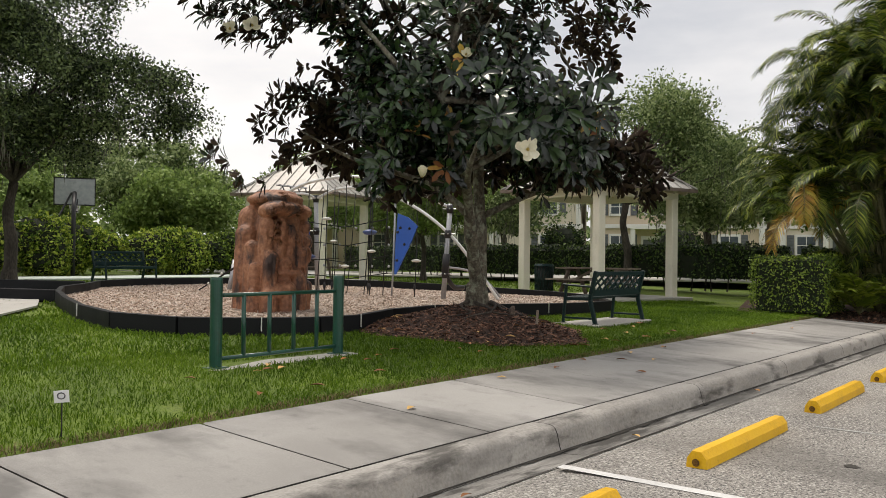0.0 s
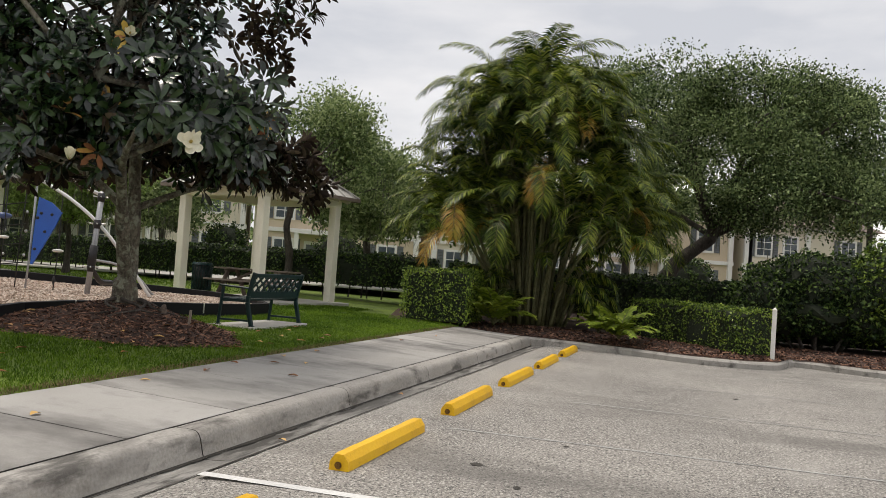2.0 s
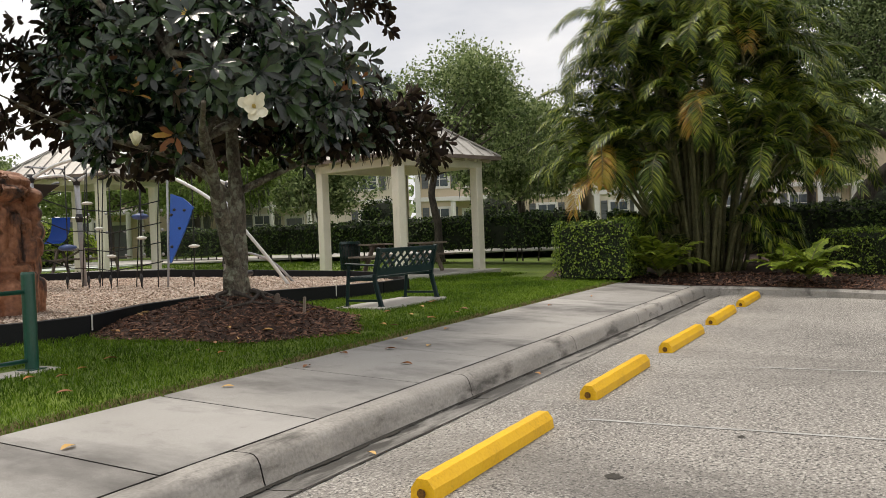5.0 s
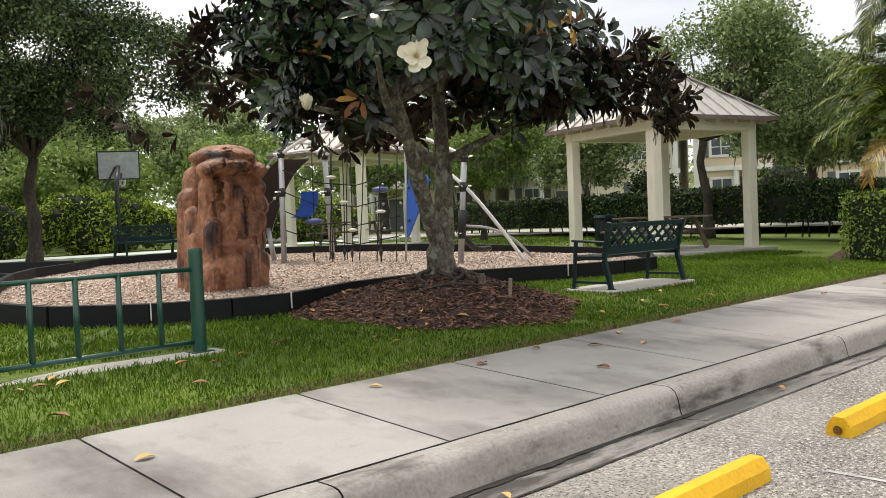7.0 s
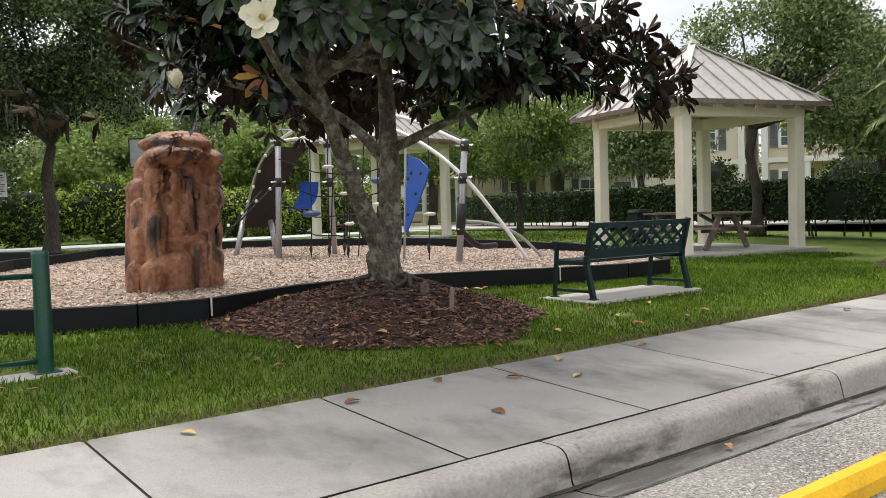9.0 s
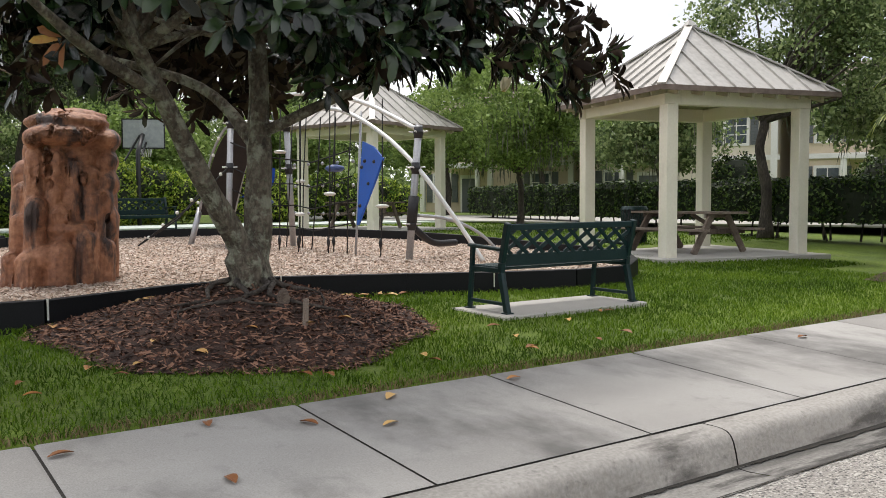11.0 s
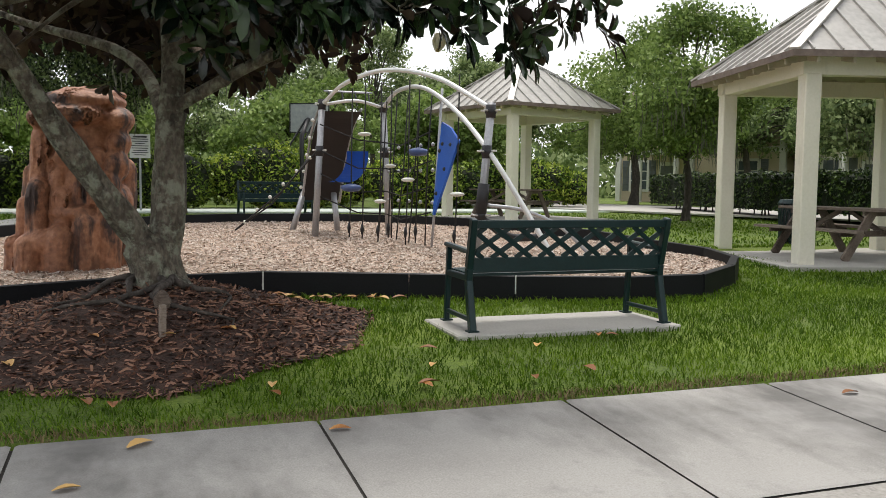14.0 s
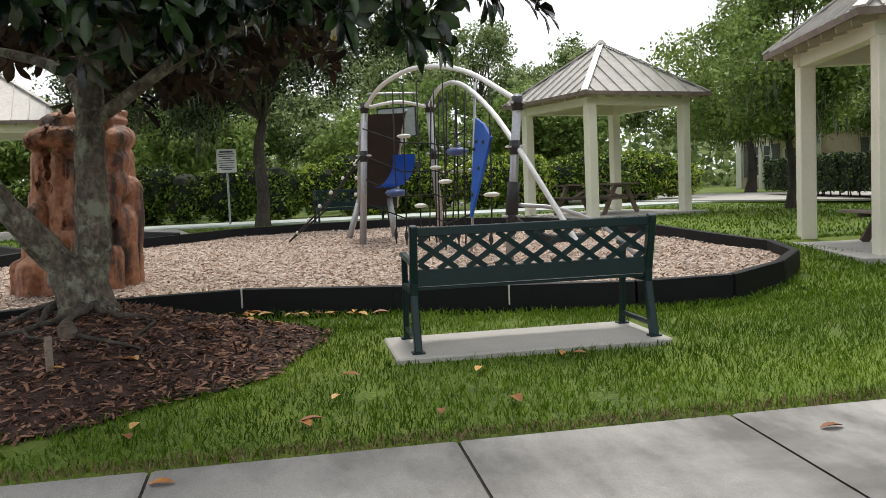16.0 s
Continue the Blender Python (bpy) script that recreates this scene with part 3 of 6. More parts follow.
bm = B()
for (x0, y0), (x1, y1) in zip([(16.5, 1.5)] + BED_EDGE, BED_EDGE):
    bm.faces.new([bm.verts.new(v) for v in ((x0 + 0.1, y0, 0.1), (x1 + 0.1, y1, 0.1), (x1 + 1.6, y1 + 0.2, 0.22), (x0 + 1.6, y0 + 0.2, 0.22))])
    bm.faces.new([bm.verts.new(v) for v in ((x0 + 1.6, y0 + 0.2, 0.22), (x1 + 1.6, y1 + 0.2, 0.22), (x1 + 34, y1 + 5, 0.34), (x0 + 34, y0 + 5, 0.34))])
bm.faces.new([bm.verts.new(v) for v in ((16.5, 1.5, 0.17), (18.1, 1.7, 0.24), (20, 4.2, 0.36), (16.1, 3.1, 0.3))])
tagged(part("planting_bed", bm, MULCHBED), "brown mulched planting bed beside the car park", "planting bed", kind="structure")


# ---- foliage helpers ----
rng = np.random.default_rng(7)


def orient(n, up_bias=0.0):
    """n random frames: long axis, wide axis, normal."""
    d = rng.normal(size=(n, 3))
    d /= np.linalg.norm(d, axis=1)[:, None]
    u = rng.normal(size=(n, 3))
    u[:, 2] += up_bias
    u -= (u * d).sum(1)[:, None] * d
    u /= np.linalg.norm(u, axis=1)[:, None]
    return d, np.cross(u, d), u


def leaf_quads(centers, length, width, d, w, jitter=0.35):
    """A pointed leaf (rhombus) at each centre."""
    n = len(centers)
    s = (1 + jitter * rng.uniform(-1, 1, n))[:, None]
    L, W = length * s / 2, width * s / 2
    v = np.stack([centers - d * L, centers + w * W - d * L * 0.1, centers + d * L, centers - w * W - d * L * 0.1], 1).reshape(-1, 3)
    return v, np.arange(4 * n).reshape(n, 4)


def clump_points(ellipsoids, n, shell=0.62, gap=0.0, seed=0):
    """Clump centres inside ellipsoids (cx, cy, cz, rx, ry, rz), mostly near their skin, with irregular gaps."""
    out = []
    weights = np.array([e[3] * e[4] * e[5] for e in ellipsoids]) ** (2 / 3)
    counts = np.maximum(4, (n * weights / weights.sum()).astype(int))
    for e, k in zip(ellipsoids, counts):
        d = rng.normal(size=(k * 3, 3))
        d /= np.linalg.norm(d, axis=1)[:, None]
        r = shell + (1.02 - shell) * rng.random((k * 3, 1)) ** 0.7
        r *= np.array([1 + 0.28 * noise.noise(Vector(q) * 2.2 + Vector((e[0], e[1], seed))) for q in d])[:, None]
        p = np.array(e[:3]) + d * r * np.array(e[3:])
        keep = np.array([noise.noise(Vector(q) * 0.55 + Vector((seed * 3.1, 0, 0))) > gap - 0.17 for q in p])
        out.append(p[keep][:k])
    return np.concatenate(out)


def foliage(name, centers, radius, per, length, width, material, parent, flat=0.7, up=0.4):
    n = len(centers) * per
    off = rng.normal(size=(n, 3))
    off *= (rng.random(n) ** 0.5 / np.linalg.norm(off, axis=1))[:, None]
    rad = np.repeat(radius * (0.6 + 0.8 * rng.random(len(centers))), per)[:, None]
    p = np.repeat(centers, per, 0) + off * rad * np.array([1, 1, flat])
    d, w, _ = orient(n, up)
    v, f = leaf_quads(p, length, width, d, w)
    return array_mesh(name, v, f, [material], parent)


def limbs(trunk_top, targets, base_r, sides=6, sag=0.0, start=None):
    bm = B()
    for k, q in enumerate(targets):
        q = Vector(q)
        a = Vector(trunk_top) if start is None else Vector(start[k % len(start)])
        mid = a.lerp(q, 0.5) + Vector((0, 0, 0.12 * (q - a).length + sag)) + 0.12 * (q - a).length * Vector((rng.normal(), rng.normal(), rng.normal())) * 0.6
        pts = curve_pts([a, mid, q], 5)
        m = len(pts)
        tube(bm, pts, [base_r * (1 - 0.88 * i / (m - 1)) for i in range(m)], sides, 0.15, False)
    return bm


def oak(at, trunk, top_r, ellipsoids, clumps, per, leaf=0.11, material=OAK_LEAF, label="", radius=0.75, moss=0, base_r=0.22, gap=0.0, seed=1, name="oak_tree", n_limb=26, category="tree", group="trees round the park"):
    t = thing(name, label, category, at, group=group)
    o = np.array(at)
    bm = B()
    pts = curve_pts(trunk, 6)
    m = len(pts)
    tube(bm, pts, [base_r * (1.45 - 0.45 * min(1, i / 3)) + (top_r - base_r) * i / (m - 1) for i in range(m)], 10, 0.25)
    part("trunk", bm, OAKBARK, t, smooth=True)
    c = clump_points(ellipsoids, clumps, gap=gap + 0.1, seed=seed)
    pick = c[rng.permutation(len(c))[:n_limb]]
    part("branchwork", limbs(trunk[-1], pick, top_r * 0.55, 5), OAKBARK, t, smooth=True)
    foliage("crown", c, radius * 0.84, per, leaf * 0.85, leaf * 0.46, material, t)
    if moss:
        q = c[c[:, 2] < np.median(c[:, 2])]
        q = q[rng.permutation(len(q))[:moss]]
        n = len(q) * 14
        p = np.repeat(q, 14, 0) + rng.normal(size=(n, 3)) * [0.16, 0.16, 0.3] - [0, 0, 0.35]
        d = np.tile([0, 0, -1.0], (n, 1)) + rng.normal(size=(n, 3)) * 0.12
        w = np.cross(d, rng.normal(size=(n, 3)))
        w /= np.linalg.norm(w, axis=1)[:, None]
        v, f = leaf_quads(p, 0.5, 0.03, d, w)
        tagged(array_mesh("hanging_moss", v, f, [MOSS], t), kind="stuff")
    return t


def hedge(name, label, line, width, height, zbase, leaf, per_m2, material, rough=0.08, round_top=0.15, core=0.86, group="", shrub=False):
    """A clipped hedge along a line of points: a solid core coloured as inner shade under a skin of leaves."""
    t = thing(name, label, "hedge", (*line[0], zbase), group=group)
    ox, oy = line[0]
    pts = [Vector((x - ox, y - oy, 0)) for x, y in line]
    segs = list(zip(pts, pts[1:]))
    bm = B()
    P, N = [], []
    for a, b in segs:
        d = (b - a)
        L = d.length
        d.normalize()
        nr = Vector((-d.y, d.x, 0))
        steps = max(2, int(L / 0.5))
        rings = []
        for i in range(steps + 1):
            q = a + d * L * i / steps
            ring = []
            for o, z in ((-0.5, 0.0), (-0.5, 0.55), (-0.48, 0.9), (-0.3, 1.0), (0.3, 1.0), (0.48, 0.9), (0.5, 0.55), (0.5, 0.0)):
                v = q + nr * o * width * core + Vector((0, 0, z * height * (0.5 + core / 2)))
                v += Vector((0.0, 0.0, 1.0)) * rough * noise.noise(Vector((q.x + ox, q.y + oy, z))) if z > 0.5 else Vector()
                v += nr * rough * noise.noise(Vector((q.x * 1.3 + ox, q.y * 1.3 + oy, z * 3 + o))) 
                ring.append(bm.verts.new(v))
            rings.append(ring)
        for r0, r1 in zip(rings, rings[1:]):
            for k in range(7):
                bm.faces.new((r0[k], r1[k], r1[k + 1], r0[k + 1]))
        bm.faces.new(rings[0])
        bm.faces.new(rings[-1][::-1])
        area = L * (2 * height + width)
        n = int(area * per_m2)
        s = rng.random(n) * L
        c = rng.random(n) * (2 * height + width)
        side = np.where(c < height, -1, np.where(c < 2 * height, 1, 0))
        o = np.where(side == 0, (c - 2 * height) - width / 2, side * width / 2)
        z = np.where(side == 0, height, np.where(side < 0, c, c - height))
        # soften the top corners
        k = np.clip((z - (height - round_top)) / round_top, 0, 1) * (side != 0)
        o = o * (1 - 0.12 * k)
        p = np.array(a)[None] + s[:, None] * np.array(d) + o[:, None] * np.array(nr) + np.stack([0 * z, 0 * z, z], 1)
        bump = np.array([noise.noise(Vector((q[0] * 1.4 + ox, q[1] * 1.4 + oy, q[2] * 2))) + 0.5 * noise.noise(Vector((q[0] * 4 + ox, q[1] * 4, q[2] * 5))) for q in p])
        nn = np.where(side[:, None] == 0, [0, 0, 1.0], side[:, None] * np.array(nr))
        P.append(p + nn * (bump * rough * 1.6 - np.abs(rng.normal(size=n)) * 0.05)[:, None] + rng.normal(size=(n, 3)) * 0.02)
        N.append(nn)
        for e, sgn in ((a, -1), (b, 1)):
            m = int(width * height * per_m2)
            q = np.array(e)[None] + (rng.random(m) - 0.5)[:, None] * width * np.array(nr) + np.stack([0 * np.arange(m), 0 * np.arange(m), rng.random(m) * height], 1) + sgn * np.array(d) * 0.02
            P.append(q + rng.normal(size=(m, 3)) * 0.03)
            N.append(np.tile(sgn * np.array(d), (m, 1)))
    part("shade_core", bm, HEDGE_SHADE, t)
    if shrub:
        for a, b in segs:
            for k in range(int((b - a).length / 0.45)):
                q = a.lerp(b, (k + rng.random()) / ((b - a).length / 0.45)) + Vector((rng.normal() * 0.12, rng.normal() * 0.12, 0))
                sb = B()
                tube(sb, [q + Vector((0, 0, -0.42)), q + Vector((rng.normal() * 0.06, rng.normal() * 0.06, 0.12))], [0.03, 0.02], 5)
                part("stem", sb, OAKBARK, t)
    P, N = np.concatenate(P), np.concatenate(N)
    n = len(P)
    u = N + rng.normal(size=(n, 3)) * 0.55 + [0, 0, 0.25]
    u /= np.linalg.norm(u, axis=1)[:, None]
    d = rng.normal(size=(n, 3))
    d -= (d * u).sum(1)[:, None] * u
    d /= np.linalg.norm(d, axis=1)[:, None]
    v, f = leaf_quads(P, leaf, leaf * 0.55, d, np.cross(u, d))
    array_mesh("foliage", v, f, [material], t)
    return t


# ---- magnolia ----
mag = thing("magnolia_tree", "large magnolia tree with dark glossy leaves and white flowers", "tree", TREE)
bm = B()
right = curve_pts([(0.02, 0.02, -0.1), (0.03, 0.02, 0.25), (0.08, 0.03, 0.6), (0.1, 0.05, 1.3), (0.14, 0.1, 2.1), (0.1, 0.2, 3.2), (0.0, 0.25, 4.6), (0.05, 0.3, 5.8)], 6)
n = len(right)
tube(bm, right, [0.27 if i == 0 else (0.24 - 0.015 * i if i < 7 else 0.15 - 0.13 * (i / (n - 1)) ** 1.2) for i in range(n)], 14, 0.3)
left = curve_pts([(-0.05, -0.03, -0.1), (-0.07, -0.04, 0.3), (-0.34, -0.19, 0.72), (-0.72, -0.38, 1.3), (-1.02, -0.54, 1.82), (-1.38, -0.68, 2.4), (-1.75, -0.45, 3.2)], 6)
n = len(left)
tube(bm, left, [0.2 if i == 0 else (0.16 if i < 8 else 0.122 - 0.08 * (i / (n - 1))) for i in range(n)], 12, 0.3)
for k in range(9):
    a = k * 0.7 + 0.2 * math.sin(k)
    d = Vector((math.cos(a), math.sin(a), 0))
    L = 0.55 + 0.25 * math.sin(k * 2.1)
    tube(bm, curve_pts([d * 0.1 + Vector((0, 0, 0.12)), d * 0.28 + Vector((0, 0, -0.02)), d * L + Vector((0.05 * math.sin(k), 0, -0.12))], 5), [0.085 - 0.0055 * i for i in range(11)], 7, 0.2)
part("trunk", bm, TRUNK, mag, smooth=True)

mag_shape = [(-0.6, 0.5, 3.6, 2.6, 2.5, 2.0), (0.8, -0.55, 2.55, 1.9, 1.5, 0.75), (1.3, -0.9, 1.95, 0.75, 0.7, 0.35), (-2.0, 1.3, 2.9, 2.0, 2.1, 1.25), (-1.6, -1.5, 2.7, 1.6, 1.5, 0.95),
             (-0.2, 0.4, 5.3, 2.1, 2.1, 1.6), (1.9, -1.15, 2.1, 1.15, 0.85, 0.6), (0.8, -1.3, 2.2, 0.9, 0.8, 0.5), (0.3, 1.9, 2.8, 1.9, 1.5, 1.1), (-1.4, -1.9, 2.35, 1.0, 0.8, 0.55), (-3.1, 2.4, 2.9, 1.1, 1.0, 0.7), (-2.3, 2.1, 4.6, 1.5, 1.4, 1.0), (-3.3, 2.9, 3.2, 0.8, 0.8, 0.5), (-2.6, 1.0, 3.5, 0.95, 0.95, 0.7), (1.4, -0.7, 4.6, 1.7, 1.5, 1.05), (0.7, 0.2, 5.6, 1.8, 1.7, 1.2)]
cl = clump_points(mag_shape, 2500, shell=0.42, gap=0.29, seed=4)
cl = cl[(cl[:, 2] > 1.25)]
# leafy twigs end in a whorl of large leaves
twig_bm = limbs((0.1, 0.1, 2.0), cl[rng.permutation(len(cl))[:90]], 0.05, 5, start=[right[25], right[27], right[30], right[33], right[36], left[26], left[30], left[34], right[38]])
low = [(0.9, -0.5, 1.85), (1.9, -1.1, 2.2), (2.6, -1.3, 2.35)]
tube(twig_bm, curve_pts([right[19]] + low, 6), [0.055 - 0.0022 * i for i in range(19)], 7, 0.2)
tube(twig_bm, curve_pts([left[22], (-1.6, -1.0, 1.9), (-2.2, -1.6, 2.2)], 6), [0.06 - 0.003 * i for i in range(13)], 7, 0.2)
tube(twig_bm, curve_pts([right[18], (-0.2, 0.7, 1.9), (-1.2, 1.5, 2.3), (-2.0, 1.9, 2.7)], 6), [0.07 - 0.0034 * i for i in range(19)], 7, 0.2)
part("branchwork", twig_bm, TRUNK, mag, smooth=True)
# pale surface roots that snake over the mulch
for a, reach in ((3.9, 0.95), (4.5, 0.8), (4.95, 1.0), (5.5, 0.75), (3.3, 0.8)):
    bm = B()
    pts = []
    for i in range(9):
        r = 0.2 + (reach - 0.2) * i / 8
        q = a + 0.35 * math.sin(i * 0.8 + a * 3)
        x, y = TREE.x + r * math.cos(q), TREE.y + r * math.sin(q)
        pts.append(Vector((x, y, mulch_z(x, y) + 0.02 + 0.05 * max(0, 1 - i / 3) - 0.03 * (i == 8))) - TREE)
    tube(bm, pts, [0.03 - 0.0028 * i for i in range(9)], 7, 0.2)
    part("root", bm, OAKBARK, mag, "thin brown surface root", smooth=True)

centre = np.array([-0.3, 0.3, 3.0])
LV, LF, LM = [], [], []
base = 0
for c in cl:
    out = c - centre + rng.normal(size=3) * 0.8
    out[2] += 0.8
    out /= np.linalg.norm(out)
    a0 = rng.random() * 6.28
    s1 = np.cross(out, [0.3, 0.2, 0.9])
    s1 /= np.linalg.norm(s1)
    s2 = np.cross(out, s1)
    k = rng.integers(7, 12)
    dry = rng.random() < 0.012
    for i in range(k):
        a = a0 + 6.283 * i / k + rng.normal() * 0.2
        lay = rng.uniform(0.05, 0.75) if i % 3 else rng.uniform(0.6, 1.3)
        d = (math.cos(a) * s1 + math.sin(a) * s2) + out * lay
        d[2] -= 0.12
        d /= np.linalg.norm(d)
        w = np.cross(d, out)
        w /= np.linalg.norm(w) + 1e-9
        nn = np.cross(w, d)
        L, W = rng.uniform(0.14, 0.25), rng.uniform(0.03, 0.046)
        p = c + d * 0.03
        droop = -nn * 0.02 + np.array([0, 0, -0.012])
        b0, m0, t0 = p, p + d * L * 0.5 + nn * 0.004, p + d * L + droop
        l1, r1 = p + d * L * 0.42 + w * W * 0.9 + nn * 0.012, p + d * L * 0.42 - w * W * 0.9 + nn * 0.012
        l2, r2 = p + d * L * 0.8 + w * W * 0.85 + droop * 0.5 + nn * 0.01, p + d * L * 0.8 - w * W * 0.85 + droop * 0.5 + nn * 0.01
        under = -nn * 0.002
        LV += [b0, m0, t0, l1, l2, r1, r2] + [q + under for q in (b0, m0, t0, l1, l2, r1, r2)]
        top = 2 if dry and i < 5 else 0
        LF += [(base, base + 1, base + 3, base + 3), (base + 1, base + 2, base + 4, base + 3), (base, base + 5, base + 1, base + 1), (base + 1, base + 5, base + 6, base + 2)]
        LF += [(base + 7, base + 10, base + 8, base + 8), (base + 8, base + 10, base + 11, base + 9), (base + 7, base + 8, base + 12, base + 12), (base + 8, base + 9, base + 13, base + 12)]
        LM += [top] * 4 + [1] * 4
        base += 14
# split triangles from quads
LF = np.array(LF)
tri = LF[:, 2] == LF[:, 3]
LM = np.array(LM)
T3 = np.concatenate([LF[tri][:, :3], LF[~tri][:, [0, 1, 2]], LF[~tri][:, [0, 2, 3]]])
M3 = np.concatenate([LM[tri], LM[~tri], LM[~tri]])
array_mesh("crown", LV, T3, [MAG_LEAF, MAG_BACK, MAG_DRY], mag, M3)


def petal(bm, c, out, side, L, W, open_):
    """One cupped magnolia petal."""
    out, side = Vector(out).normalized(), Vector(side).normalized()
    wide = out.cross(side).normalized()
    rows = []
    for i in range(5):
        t = i / 4
        pos = Vector(c) + side * L * (math.sin(t * 1.5) * open_) + out * L * (1 - open_ * 0.8) * t + out * 0.25 * L * t * t * (1 - open_)
        h = W * math.sin(math.pi * (0.12 + 0.8 * t)) ** 0.8
        rows.append([bm.verts.new(pos - wide * h + out * h * 0.35), bm.verts.new(pos), bm.verts.new(pos + wide * h + out * h * 0.35)])
    for a, b in zip(rows, rows[1:]):
        for k in range(2):
            bm.faces.new((a[k], a[k + 1], b[k + 1], b[k]))


def flower(at, toward, size, open_, lab, snap=True):
    p = Vector(at) - TREE
    if snap:
        p = Vector(cl[np.argmin(((cl - np.array(p)) ** 2).sum(1))]) + Vector(toward).normalized() * 0.08
    out = (Vector(toward)).normalized()
    s = out.orthogonal().normalized()
    bm = B()
    count = 7 if open_ > 0.5 else 6
    for i in range(count):
        q = Matrix.Rotation(6.283 * i / count + 0.3 * (i % 2), 3, out) @ s
        petal(bm, p, out, q, size * (1 - 0.12 * (i % 2)), size * 0.33, open_ * (1 - 0.25 * (i % 2)))
    f = part("flower", bm, PETAL, mag, lab, smooth=True)
    bm = B()
    tube(bm, [p, p + out * size * 0.2, p + out * size * 0.38], [size * 0.1, size * 0.12, size * 0.02], 8)
    part("cone", bm, PISTIL, f, "yellow seed cone of a flower")


flower((4.84, 1.42, 2.62), (-0.75, -0.6, 0.2), 0.16, 0.92, "open white magnolia flower", False)
flower((4.88, 2.97, 2.4), (-0.3, -0.3, 0.9), 0.15, 0.35, "half closed white magnolia flower", False)
flower((9.28, 2.67, 2.4), (0.1, -0.2, 0.95), 0.14, 0.3, "half closed white magnolia flower", False)
flower((4.2, 5.3, 4.35), (-0.7, -0.7, 0.3), 0.15, 0.85, "open white magnolia flower")
flower((4.3, 6.2, 3.75), (-0.7, -0.6, 0.3), 0.14, 0.7, "open white magnolia flower")
flower((5.3, 2.9, 4.1), (-0.7, -0.7, 0.4), 0.12, 0.6, "open white magnolia flower")
flower((6.2, 1.9, 3.5), (-0.5, -0.7, 0.5), 0.12, 0.3, "closed white magnolia bud")

# mulch bed
mv, mf = [(TREE.x, TREE.y, mulch_z(TREE.x, TREE.y))], []
R, A = 12, 60
for j in range(1, R + 1):
    for i in range(A):
        a = 6.28318 * i / A
        r = mulch_r(a) * j / R
        x, y = TREE.x + r * math.cos(a), TREE.y + r * math.sin(a)
        mv.append((x, y, mulch_z(x, y) + 0.012 * noise.noise(Vector((x * 3, y * 3, 0)))))
for i in range(A):
    mf.append((0, 1 + i, 1 + (i + 1) % A, 1 + (i + 1) % A))
    for j in range(R - 1):
        a, b = 1 + j * A, 1 + (j + 1) * A
        mf.append((a + i, b + i, b + (i + 1) % A, a + (i + 1) % A))
bm = B()
vv = [bm.verts.new(v) for v in mv]
for f in mf:
    bm.faces.new([vv[k] for k in dict.fromkeys(f)])
tagged(part("mulch_bed", bm, MULCHBED, smooth=True), "mound of dark brown bark mulch round the magnolia", "mulch bed", kind="structure")


def flakes(name, pts, length, width, material, label, category, tilt=0.5, thick=0.3):
    """Small chips strewn over a surface: bent four-sided flakes."""
    n = len(pts)
    d = rng.normal(size=(n, 3)) * [1, 1, tilt * 0.6]
    d /= np.linalg.norm(d, axis=1)[:, None]
    u = rng.normal(size=(n, 3)) * tilt + [0, 0, 1]
    w = np.cross(u, d)
    w /= np.linalg.norm(w, axis=1)[:, None]
    u = np.cross(d, w)
    L = (length * rng.uniform(0.5, 1.4, n))[:, None] / 2
    W = (width * rng.uniform(0.5, 1.5, n))[:, None] / 2
    h = W * thick
    p = np.asarray(pts)
    v = np.stack([p - d * L - w * W * 0.7, p - d * L * 0.9 + w * W, p + d * L + w * W * 0.6, p + d * L * 0.9 - w * W, p + u * h * 1.5], 1).reshape(-1, 3)
    i = np.arange(n)[:, None] * 5
    f = np.concatenate([i + [0, 3, 4], i + [3, 2, 4], i + [2, 1, 4], i + [1, 0, 4]])
    return tagged(array_mesh(name, v, f, [material]), label, category, kind="stuff")


pts = []
while len(pts) < 9000:
    a, k = rng.random() * 6.283, math.sqrt(rng.random())
    r = mulch_r(a) * k * 1.02
    x, y = TREE.x + r * math.cos(a), TREE.y + r * math.sin(a)
    if y < 5.2 and r > 0.14:
        pts.append((x, y, mulch_z(x, y) + rng.uniform(0, 0.014)))
flakes("mulch_chips", pts, 0.07, 0.018, BARK_CHIP, "loose dark brown bark mulch chips", "mulch")

BED_PTS = []
while len(BED_PTS) < 9000:
    y = rng.uniform(-12.5, 1.6)
    e = float(np.interp(-y, [-p[1] for p in BED_EDGE], [p[0] for p in BED_EDGE])) if y < -0.2 else 16.7
    u = rng.random() ** 1.3 * 2.2
    BED_PTS.append((e + 0.18 + u, y, 0.105 + 0.075 * min(u, 1.55) + rng.uniform(0.0, 0.02)))
flakes("bed_mulch_chips", BED_PTS, 0.1, 0.03, BARK_CHIP, "loose red brown mulch in the planting bed", "mulch")

# thin brown stake in the mulch
sk = thing("wooden_stake", "short brown wooden stake in the mulch", "stake", (7.45, 2.92, mulch_z(7.45, 2.92)))
bm = B()
box(bm, (0, 0, 0.09), (0.045, 0.03, 0.24), 20, 3, bevel=0.004)
part("shaft", bm, TIMBER, sk)

# pale stone half sunk in the mulch beside the trunk
bm = B()
bmesh.ops.create_icosphere(bm, subdivisions=3, radius=1, matrix=Matrix.Diagonal((0.065, 0.05, 0.08, 1)))
for v in bm.verts:
    v.co *= 1 + 0.35 * noise.noise(v.co * 14)
stone = part("stone", bm, TIMBER, smooth=True)
stone.matrix_world = pose(7.46, 3.36, mulch_z(7.46, 3.36) + 0.04, 10, 5, 30)
tagged(stone, "pale brown stone half sunk in the bark mulch", "stone")

